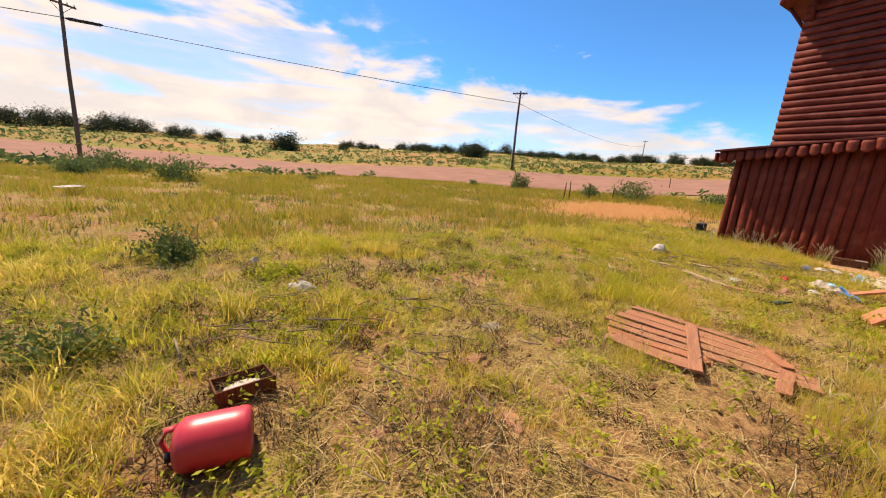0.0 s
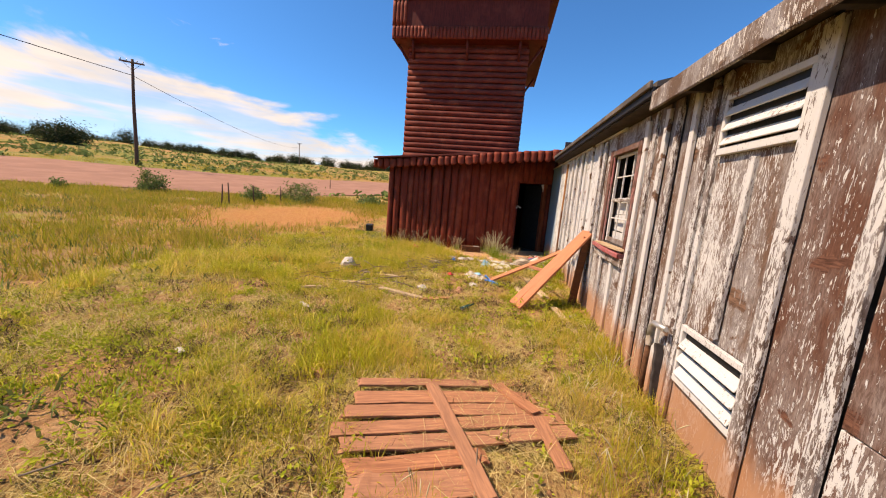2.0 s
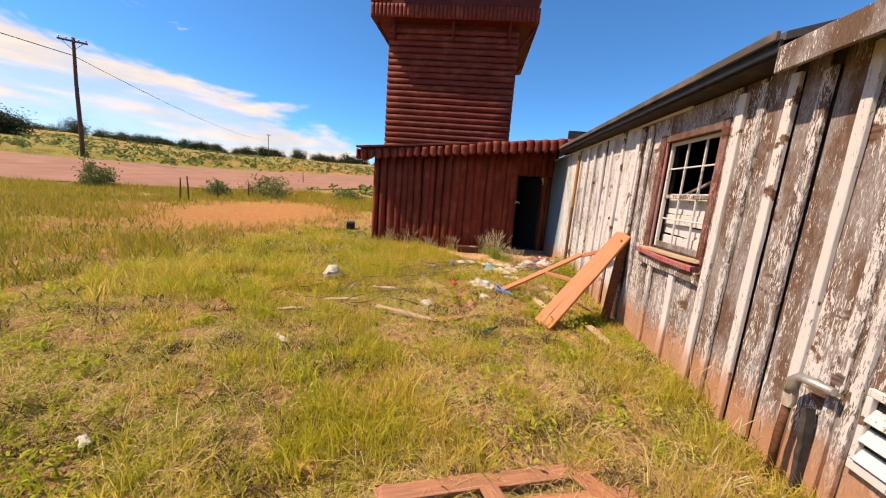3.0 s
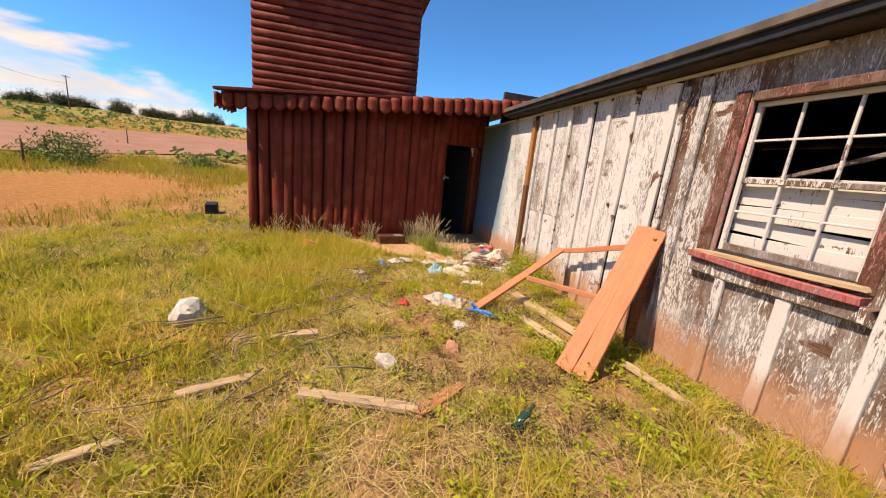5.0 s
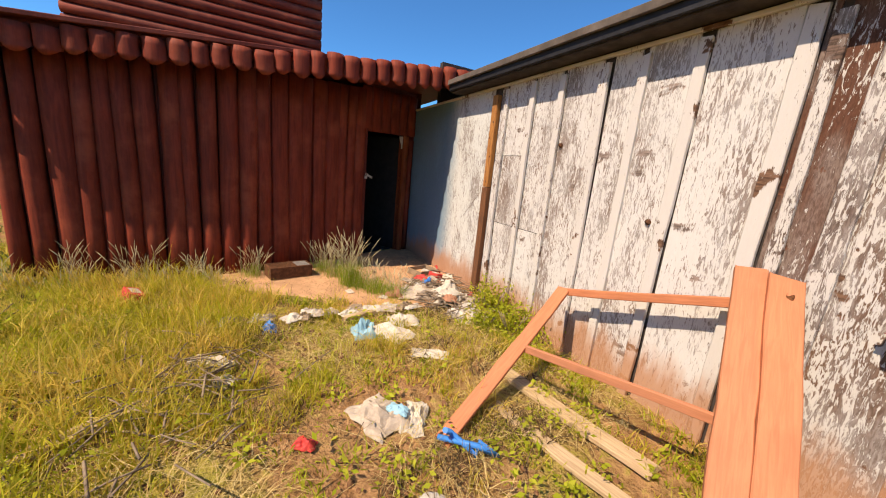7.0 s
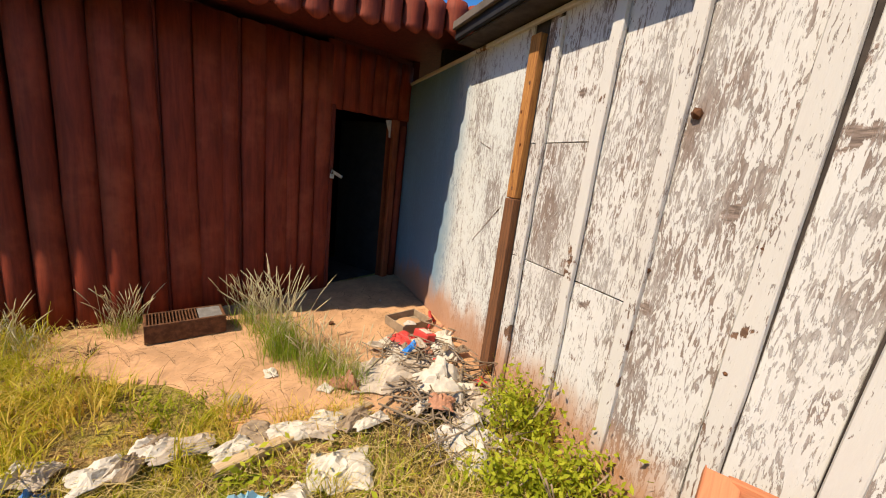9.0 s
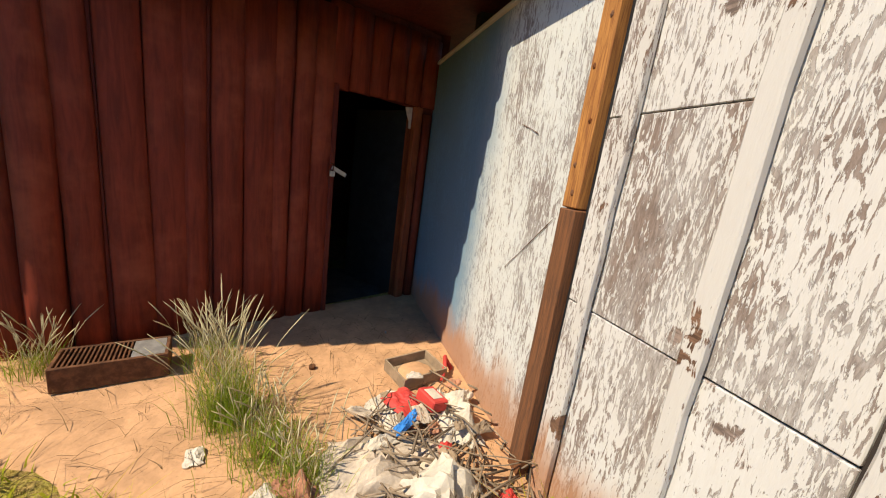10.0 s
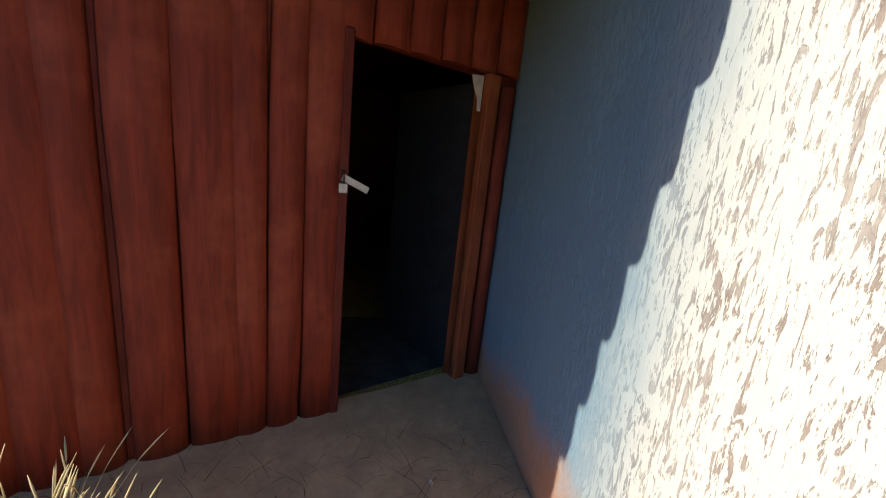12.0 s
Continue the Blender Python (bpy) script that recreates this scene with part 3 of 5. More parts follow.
    part("soffit", box(-4.3, 10.86, WALL_Y - 0.1, -0.052, 2.615, 2.63), DARK_BOARD_AND_SHADE, roof)
    for k in range(26):
        x = -4 + k * 0.6
        if x < 4.9:
            part("rafter_tail", box(x, x + 0.045, WALL_Y, -0.052, 2.52 if x < 4.9 else 2.57, 2.613), DARK_BOARD_AND_SHADE, roof)
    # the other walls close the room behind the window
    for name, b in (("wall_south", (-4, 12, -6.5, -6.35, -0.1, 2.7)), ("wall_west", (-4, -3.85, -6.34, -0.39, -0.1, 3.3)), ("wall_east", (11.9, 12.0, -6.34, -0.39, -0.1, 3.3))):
        tagged(part(name, box(*b), DARK_BOARD_AND_SHADE), "plain dark board wall of the old building", "wall", kind="structure")
    # added inner wall under the roof's end, blocks sky light behind the window
    bm = bmesh.new()
    gable = [(-0.39, -0.1), (-0.39, 2.78), (-3.3, 3.63), (-6.34, 2.75), (-6.34, -0.1)]
    a, b = ([bm.verts.new((x, y, z)) for y, z in gable] for x in (10.72, 10.84))
    bm.faces.new(a)
    bm.faces.new(b[::-1])
    for k in range(5):
        bm.faces.new((a[k], b[k], b[(k + 1) % 5], a[(k + 1) % 5]))
    tagged(part("wall_gable", bm, DARK_BOARD_AND_SHADE), "added dark board wall that keeps the sky out of the window", "wall", kind="structure")
    tagged(part("floor", box(-3.84, 10.70, -6.34, -0.39, 0.02, 0.08), DARK_BOARD_AND_SHADE), "dark wooden floor inside the old building", "floor", kind="structure")


build_barn()


def build_window():
    win = thing("window_1", pose(0, 0, 0), "old sash window with chipped red frame and bare panes", "window", kind="structure")
    x0, x1, z0, z1 = WIN
    y = WALL_Y
    part("frame_post", box(x1 + 0.035, x1 + 0.14, y - 0.10, y + 0.024, z0 - 0.03, z1 + 0.09, 0.006), CASING, win, "weathered red-brown casing")
    part("stop_bead", box(x1, x1 + 0.033, y - 0.10, y + 0.004, z0, z1, 0.004), RED_TRIM, win, "bright red stop bead")
    part("frame_post", box(x0 - 0.085, x0, y - 0.10, y + 0.024, z0 - 0.05, z1 + 0.09, 0.006), CASING, win, "weathered red-brown casing")
    part("frame_head", box(x0 - 0.002, x1 + 0.002, y - 0.10, y + 0.03, z1, z1 + 0.07, 0.006), CASING, win)
    sash = WHITE_TRIM
    mid = z0 + 0.56
    bars = [(x0, x1, mid - 0.02, mid + 0.02), (x0, x1, z0, z0 + 0.06), (x0, x0 + 0.035, z0, z1), (x1 - 0.035, x1, z0, z1), (x0, x1, z1 - 0.035, z1)]
    for i, (a, b, c, d) in enumerate(bars):
        part("sash_rail", box(a + 0.001, b - 0.001, y - 0.075 + 0.003 * i, y - 0.04 + 0.003 * i, c, d, 0.004), GREY_WOOD if i in (0, 1) else sash, win)
    w = (x1 - x0) / 3
    for k in (1, 2):
        part("muntin", box(x0 + w * k - 0.009, x0 + w * k + 0.009, y - 0.07, y - 0.05, z0 + 0.06, z1 - 0.03, 0.003), sash, win)
    for z in (z0 + 0.32, mid + 0.30):
        part("muntin", box(x0 + 0.03, x1 - 0.03, y - 0.068, y - 0.052, z - 0.008, z + 0.008, 0.003), sash, win)
    # the sill, split into loose weathered layers
    for i, (dx0, dx1, dz0, dz1, out, mat) in enumerate(((-0.12, 0.13, -0.22, -0.11, 0.055, GREY_WOOD), (-0.08, 0.13, -0.105, -0.05, 0.095, RED_TRIM), (-0.06, 0.09, -0.045, -0.012, 0.075, PALE_WOOD))):
        bm = rough_plank(x1 - x0 + dx1 - dx0, out + 0.05, dz1 - dz0, 40 + i, 0.006, 10, 0.02)
        m = pose((x0 + x1 + dx0 + dx1) / 2, y + (out - 0.05) / 2, z0 + (dz0 + dz1) / 2, 0, (-1.2, -1.0, 2.6)[i], 0)
        part("sill_board", bm, mat, win, ("bleached grey sill apron", "sill with traces of red paint", "split bleached sill board")[i], m)
    # pale boards nailed up behind the lower sash
    for k in range(5):
        bm = rough_plank(x1 - x0 + 0.1, 0.018, 0.112, 60 + k, 0.004, 6, 0.01)
        tagged(part("slat_board", bm, WHITE_TRIM, None, m=pose((x0 + x1) / 2, y - 0.12 - 0.012 * (k % 2), z0 + 0.09 + 0.112 * k, 0, random.Random(k).uniform(-1.6, 1.6), 0)), "dirty white board nailed across the lower window", "board", "boards behind the window")
    tagged(part("fallen_lath", rough_plank(0.8, 0.03, 0.03, 71), GREY_WOOD, None, m=pose(6.0, y - 0.17, mid + 0.15, 0, 17, 0)), "loose grey lath leaning behind the empty window", "lath")


build_window()


def build_louvre(z0, z1, label):
    x0, x1, y = 3.43, 4.13, WALL_Y
    v = thing("wall_vent", pose(x0, y, z0), label, "vent", "louvred vents")
    w, h = x1 - x0, z1 - z0
    # black sheet in place of a hole, painting the shade between the slats
    part("backing", box(0, w, 0.002, 0.006, 0, h), BLACK_AND_SHADE, v)
    for a, b, c, d in ((0, w, 0, 0.05), (0, w, h - 0.04, h), (0, 0.03, 0.05, h - 0.04), (w - 0.03, w, 0.05, h - 0.04)):
        part("vent_frame", box(a, b, 0.006, 0.04, c, d, 0.004), WHITE_TRIM, v)
    for k in range(3):
        bm = box(0.03, w - 0.03, -0.006, 0.006, -0.04, 0.04, 0.003)
        part("slat", bm, WHITE_TRIM, v, m=pose(0, 0.028, 0.095 + k * (h - 0.12) / 3, 34, 0, 0))


build_louvre(0.36, 0.80, "low louvred vent with chipped white wooden slats")
build_louvre(2.02, 2.42, "high louvred vent under the eave with white slats")


def build_standpipe():
    p = thing("standpipe", pose(4.42, -0.14, 0), "old standpipe with a pale sideways pipe by the wall", "pipe")
    part("riser", tube([(0, 0, -0.05), (0.01, 0, 0.3), (0, 0.0, 0.62)], 0.022, 10), RUST, p)
    part("elbow", tube([(0, 0, 0.58), (0, 0, 0.66), (-0.03, 0.0, 0.70), (-0.2, -0.02, 0.71)], [0.03, 0.032, 0.026, 0.022], 10), GALV, p)
    part("lagging", lump(0.065, 0.06, 0.13, 5, 0.35), CLOTH, p, "ragged pale lagging", m=pose(0, 0, 0.5))
    stake = tagged(part("stake", rough_plank(0.52, 0.06, 0.03, 81, 0.006), DARK_BOARD_AND_SHADE, None, m=pose(4.33, -0.19, 0.27, 0, -84, 4)), "dark rotten board standing against the wall", "board")
    bolts = ((8.52, 2.15), (8.88, 1.91), (8.93, 1.23), (8.53, 1.43), (8.52, 0.95), (7.9, 1.35))
    for x, z in bolts:
        tagged(part("rusty_bolt", lump(0.05, 0.05, 0.035, int(x * 10), 0.2, 1), RUST, None, m=pose(x, WALL_Y + 0.002, z, -90, 0, 0)), "rusty bolt head in the plywood wall", "bolt", "bolts in the wall")


build_standpipe()


# ---- the red log shed ----
# the front wall runs askew from the white wall past the door, then bends and goes on under the eave
CORNER = Vector((12.57, -0.25, 0))
BEND = Vector((11.42, 2.30, 0))
END = Vector((11.39, 4.42, 0))
DOOR = (0.26, 1.12, 2.12)


def eave_z(y):
    return 2.95 - 0.098 * (y + 0.25)


def eave_x(y):
    return 10.94 + 0.040 * (y + 0.25)


def along(a, b):
    """A frame at a whose y runs to b, z up, with x into the shed."""
    d = (b - a).normalized()
    m = Matrix(((d.y, d.x, 0), (-d.x, d.y, 0), (0, 0, 1))).to_4x4()
    m.translation = a
    return m


SKEW = along(CORNER, BEND)
STRAIGHT = along(BEND, END)
SKEW_LEN = (BEND - CORNER).length
STRAIGHT_LEN = (END - BEND).length


def build_shed():
    shed = thing("shed", pose(0, 0, 0), "low shed of upright half logs painted dark red", "shed")
    for b in ((0, 0.1, DOOR[1], SKEW_LEN, -0.1, 2.62), (0, 0.1, 0.0, DOOR[1], DOOR[2], 2.86), (0, 0.1, 0.0, DOOR[0], -0.1, DOOR[2])):
        part("wall", box(*b), RED_PLAIN, shed, m=SKEW)
    part("wall", box(0.004, 0.1, 0.0, STRAIGHT_LEN, -0.1, 2.42), RED_PLAIN, shed, m=STRAIGHT)
    for b in ((END.x + 0.11, 16.6, END.y - 0.12, END.y, -0.1, 2.42), (16.6, 16.7, -0.36, END.y, -0.1, 2.94), (12.61, 16.6, -0.36, -0.245, -0.1, 2.93)):
        part("wall", box(*b), RED_PLAIN, shed)
    # the sandy floor falls gently into the dark; its dark colour paints that shade
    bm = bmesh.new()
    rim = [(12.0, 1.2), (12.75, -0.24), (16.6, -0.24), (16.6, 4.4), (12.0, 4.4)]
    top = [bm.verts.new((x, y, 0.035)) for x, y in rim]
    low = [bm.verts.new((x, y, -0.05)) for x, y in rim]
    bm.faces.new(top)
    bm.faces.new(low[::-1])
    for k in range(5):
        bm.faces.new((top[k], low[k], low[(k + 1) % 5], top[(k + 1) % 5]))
    part("floor", bm, DARK_BOARD_AND_SHADE, shed)
    rng = random.Random(9)
    i = 0
    for m, u, stop in ((SKEW, DOOR[1] + 0.085, SKEW_LEN - 0.02), (STRAIGHT, 0.10, STRAIGHT_LEN + 0.02)):
        while u < stop:
            r = rng.uniform(0.072, 0.125)
            y = (m @ Vector((0, u, 0))).y
            ob = part("half_log", half_log(eave_z(y) - 0.10, r + 0.006, 0.05 if m is SKEW else 0.112, i), RED_LOG, shed, m=m @ pose(0, u, -0.05, rng.uniform(-0.5, 0.5), 0, 0))
            u += r * 2 - 0.004
            i += 1
    for k in range(6):
        part("half_log", half_log(0.66, 0.105, 0.05, 50 + k, tip=0), RED_LOG, shed, m=SKEW @ pose(0, 0.09 + k * 0.2, DOOR[2] + 0.015 - 0.01 * k))
    part("half_log", half_log(DOOR[2], 0.06, 0.05, 60), RED_LOG, shed, m=SKEW @ pose(0, 0.07, -0.05))
    for k in range(20):
        part("half_log", half_log(2.35, 0.11, 0.06, 70 + k), RED_LOG, shed, m=pose(END.x + 0.1 + k * 0.22, END.y, -0.05, 0, 0, -90))
    part("door_jamb", box(-0.05, 0.1, DOOR[0] - 0.09, DOOR[0], 0.0, DOOR[2], 0.006), ORANGE_RED, shed, "faded orange-red door jamb", m=SKEW)
    part("door_jamb", box(-0.055, 0.1, DOOR[1] - 0.02, DOOR[1] + 0.025, 0.0, DOOR[2], 0.006), RED_PLAIN, shed, m=SKEW)
    # roof of boards with a fringe of short log ends
    bm = bmesh.new()
    pts = [(eave_x(-0.9), -0.9), (eave_x(4.82), 4.82), (16.8, 4.88), (16.8, -0.9)]
    lo = [bm.verts.new((x, y, eave_z(y) - 0.06)) for x, y in pts]
    hi = [bm.verts.new((x, y, eave_z(y))) for x, y in pts]
    bm.faces.new(lo)
    bm.faces.new(hi[::-1])
    for a in range(4):
        bm.faces.new((lo[a], lo[(a + 1) % 4], hi[(a + 1) % 4], hi[a]))
    part("roof", bm, RED_PLAIN, shed)
    y, i = -0.45, 0
    while y < 4.80:
        r = rng.uniform(0.085, 0.105)
        ln = 0.30 if y < 1.9 else 0.25
        zt = eave_z(y) - (0.0 if y < 1.9 else 0.05) + rng.uniform(-0.012, 0.012)
        part("log_end", half_log(ln, r, 0.085, 100 + i, tip=0.085), RED_LOG, shed, m=pose(eave_x(y) - 0.002, y, zt - ln, 0, 0, 0))
        y += r * 2 + 0.002
        i += 1
    bm = rough_plank(3.2, 0.14, 0.045, 17, 0.006, 12)
    part("roof_board", bm, RED_PLAIN, shed, m=pose(eave_x(3.3) - 0.02, 3.28, eave_z(3.4) + 0.012, 0, 0, 90) @ pose(0, 0, 0, 0, 5.6, 0))
    for k in range(5):
        part("log_end", half_log(0.24, 0.095, 0.07, 140 + k, tip=0.05), RED_LOG, shed, m=pose(11.2 + k * 0.2, 4.875, eave_z(4.85) - 0.27, 0, 0, -90))
    # the leaf's black colour paints the shade inside the doorway
    door = tagged(part("door_1", box(0, 0.80, -0.04, 0, 0, 2.04, 0.004), BLACK_AND_SHADE, None, m=SKEW @ pose(0.11, DOOR[0] - 0.01, 0.05, 0, 0, 12)), "board door standing open into the shed, blackened for the shade inside", "door", kind="structure")
    plate = bmesh.new()
    vs = [plate.verts.new(p) for p in ((0, 0.09, 0.20), (0, 0, 0.21), (0, 0, 0), (0, 0.025, 0), (0, 0.03, 0.07), (0, 0.06, 0.12))]
    plate.faces.new(vs)
    made = bmesh.ops.extrude_face_region(plate, geom=plate.faces[:])
    bmesh.ops.translate(plate, verts=[v for v in made["geom"] if isinstance(v, bmesh.types.BMVert)], vec=(0.006, 0, 0))
    tagged(part("torn_sign", plate, PAPER, None, m=SKEW @ pose(0.012, DOOR[0] + 0.002, 1.90)), "torn pale paper stuck to the door jamb", "paper")
    hasp = thing("hasp", SKEW @ pose(-0.085, DOOR[1] + 0.02, 1.42), "open steel hasp with padlock on the door jamb", "hasp")
    part("strap", box(-0.004, 0.004, -0.15, 0.0, -0.018, 0.018, 0.002), GALV, hasp, m=pose(0, 0, 0, 24, 0, 0))
    part("staple", tube([(0.03, 0.0, -0.03), (-0.02, 0.0, -0.03), (-0.03, 0.0, 0), (-0.02, 0, 0.03), (0.03, 0, 0.03)], 0.006, 6), RUST, hasp)
    part("padlock", box(-0.025, 0.0, -0.022, 0.022, -0.08, -0.03, 0.005), GALV, hasp)


build_shed()


# ---- the red lookout tower ----
def build_tower():
    t = thing("lookout_tower", pose(-0.162, -0.138, -0.26), "tall red lookout tower of logs with a windowed cabin", "tower")
    t.scale = (1.162, 1.162, 1.162)
    bx, y0, y1 = 15.2, 0.79, 5.18
    part("wall", box(bx, 19.4, y0, y1, -0.1, 7.2), RED_PLAIN, t)
    rng = random.Random(3)
    z, i = 2.2, 0
    while z < 7.05:
        r = rng.uniform(0.098, 0.106)
        part("log", half_log(y1 - y0 + 0.1, r, 0.095, 200 + i), RED_TOWER, t, m=Matrix.Translation((bx, y1 + 0.05, z)) @ pose(0, 0, 0, 90, 0, 0))
        z += r * 2
        i += 1
    for side, yy in ((-1, y0), (1, y1)):
        z = 2.2
        while z < 7.0:
            part("log", half_log(4.2, 0.10, 0.06, int(z * 31)), RED_TOWER, t, m=Matrix.Translation((bx if side < 0 else bx + 4.2, yy, z)) @ pose(0, 0, 0, 0, 0, 90 if side < 0 else -90) @ pose(0, 0, 0, 90, 0, 0))
            z += 0.205
    # the cabin
    c0, c1, ya, yb, za = 14.76, 20.0, 0.20, 5.78, 7.12
    part("cabin_floor", box(c0, c1, ya, yb, za, za + 0.12), RED_PLAIN, t)
    for b in ((c0 + 0.03, c0 + 0.11, ya + 0.03, yb - 0.03), (c1 - 0.11, c1 - 0.03, ya + 0.03, yb - 0.03), (c0 + 0.12, c1 - 0.12, ya + 0.03, ya + 0.11), (c0 + 0.12, c1 - 0.12, yb - 0.11, yb - 0.03)):
        part("cabin_wall", box(*b, za + 0.12, 8.42), RED_PLAIN, t)
    y = ya + 0.06
    while y < yb:
        part("skirt_log", half_log(0.42, 0.068, 0.05, int(y * 40)), RED_LOG, t, m=pose(c0 + 0.02, y, za + 0.0))
        y += 0.137
    x = c0 + 0.06
    while x < c1:
        for yy, rot in ((ya + 0.02, 90), (yb - 0.02, -90)):
            part("skirt_log", half_log(0.42, 0.068, 0.05, int(x * 40)), RED_LOG, t, m=pose(x, yy, za, 0, 0, rot))
        x += 0.137
    y = yb - 0.02
    while y > yb - 0.55:
        part("corner_log", half_log(0.84, 0.068, 0.05, int(y * 51)), RED_LOG, t, m=pose(c0 + 0.02, y, za + 0.44))
        y -= 0.137
    part("sill", box(c0 - 0.04, c1 + 0.04, ya - 0.04, yb + 0.04, 8.421, 8.50, 0.01), RED_PLAIN, t)
    for k in range(5):
        yy = ya + 0.05 + k * (yb - ya - 0.1) / 4
        for xx in (c0 + 0.07, c1 - 0.07):
            part("post", box(xx - 0.06, xx + 0.06, yy - 0.06, yy + 0.06, 8.50, 9.75, 0.008), RED_PLAIN, t)
    for k in range(1, 4):
        xx = c0 + k * (c1 - c0) / 4
        for yy in (ya + 0.07, yb - 0.07):
            part("post", box(xx - 0.06, xx + 0.06, yy - 0.06, yy + 0.06, 8.50, 9.75, 0.008), RED_PLAIN, t)
    part("cabin_core", box(c0 + 0.6, c1 - 0.6, ya + 0.6, yb - 0.6, 8.50, 9.75), DARK_BOARD_AND_SHADE, t, "dark boarded core behind the openings")
    part("cabin_roof", box(c0 - 0.5, c1 + 0.5, ya - 0.5, yb + 0.5, 9.75, 9.95, 0.02), RED_PLAIN, t)
    # brackets under the overhang
    for yy in (y1 - 0.15, (y0 + y1) / 2, y0 + 0.3):
        part("bracket", tube([(bx - 0.04, yy, 6.5), (c0 + 0.1, yy, za)], 0.05, 6), RED_PLAIN, t)
    for xx in (bx + 0.1, 18.8):
        for yy, ye in ((y0, ya + 0.08), (y1, yb - 0.08)):
            part("bracket", tube([(xx, yy, 6.35), (xx, ye, za)], 0.05, 6), RED_PLAIN, t)


build_tower()


# ---- poles and wires ----
def build_pole(x, y, height, label, lean=(0, 0), arm_turn=0.0, arm=True):
    z = ground_z(x, y)
    p = thing("utility_pole", pose(x, y, z, lean[0], lean[1], arm_turn), label, "utility pole", "utility poles")
    n = 8
    part("shaft", tube([(0.02 * math.sin(k), 0, height * k / n - (0.6 if k == 0 else 0)) for k in range(n + 1)], [0.155 - 0.055 * k / n for k in range(n + 1)], 12), POLE_WOOD, p)
    if arm:
        part("crossarm", box(-0.85, 0.85, -0.16, -0.06, height - 0.35, height - 0.22, 0.01), POLE_WOOD, p)
        for k in (-0.75, -0.35, 0.35, 0.75):
            part("insulator", tube([(k, -0.11, height - 0.22), (k, -0.11, height - 0.12), (k, -0.11, height - 0.06)], [0.02, 0.05, 0.03], 8), GALV, p)
        for s in (-1, 1):
            part("brace", tube([(s * 0.6, -0.1, height - 0.33), (0, -0.08, height - 0.95)], 0.018, 5), RUST, p)
    return p


POLE_A = (-11.3, 39.2)
POLE_B = (28.6, 34.0)
build_pole(*POLE_A, 11.5, "tall dark wooden utility pole beside the road", (0, 1.5), 40)
build_pole(*POLE_B, 9.0, "dark wooden utility pole with a crossarm by the road", (0, 0.5), -50)
build_pole(127.0, 79.0, 8.5, "distant wooden utility pole with a crossarm on the plain", (0, 0), -30)


def hang(a, b, sag, radius, n=24):
    a, b = Vector(a), Vector(b)
    return tube([a.lerp(b, k / n) - Vector((0, 0, sag * 4 * (k / n) * (1 - k / n))) for k in range(n + 1)], radius, 5)


ha, hb = 10.45, 9.5
cable = thing("overhead_cable", pose(*POLE_A, ha), "black overhead cable sagging between the poles", "cable")
part("span", hang((0, 0, 0), (POLE_B[0] - POLE_A[0], POLE_B[1] - POLE_A[1], hb - ha), 0.2, 0.028), WIRE, cable)
part("span", hang((POLE_B[0] - POLE_A[0], POLE_B[1] - POLE_A[1], hb - ha), (127 - POLE_A[0], 79 - POLE_A[1], 14.0 - ha), 1.6, 0.022), WIRE, cable)
part("span", hang((0, 0, 0), (-40, 4, 1.5), 0.5, 0.028), WIRE, cable)
part("splice", tube([(0.4, -0.05, -0.03), (0.7, -0.1, -0.04), (2.4, -0.3, -0.08), (2.6, -0.35, -0.1)], [0.04, 0.12, 0.12, 0.04], 8), WIRE, cable, "fat black splice box")


def build_fence_posts():
    rng = random.Random(6)
    for az, d, h in ((48.4, 21.0, 0.95), (49.2, 21.2, 1.0), (52.0, 22.0, 0.95), (55.2, 23.5, 0.85), (56.5, 25, 0.95), (62, 36, 0.9)):
        x, y = d * math.sin(radians(az)), d * math.cos(radians(az))
        bm = tube([(0, 0, -0.2), (0.01, 0, h * 0.5), (0, 0.01, h)], [0.035, 0.032, 0.028], 7)
        tagged(part("fence_post", bm, POLE_WOOD, None, m=pose(x, y, ground_z(x, y), rng.uniform(-3, 3), rng.uniform(-4, 4), 0)), "thin dark fence post without wire", "fence post", "old fence posts")


build_fence_posts()


# ---- timber and litter ----
def plank_between(name, a, b, width, thick, mat, label, seed, roll=0.0, parent=None, group="", ragged=0.02):
    """A board that lies from a to b (centre line of its body)."""
    a, b = Vector(a), Vector(b)
    x = (b - a).normalized()
    y = Vector((0, 0, 1)).cross(x).normalized()
    z = x.cross(y)
    m = Matrix((x, y, z)).transposed().to_4x4()
    m.translation = (a + b) / 2
    ob = part(name, rough_plank((b - a).length, width, thick, seed, 0.004, 10, ragged), mat, parent, m=m @ pose(0, 0, 0, roll, 0, 0))
    if parent is None:
        tagged(ob, label, "plank", group)
    elif label:
        ob["label"] = label
    return ob


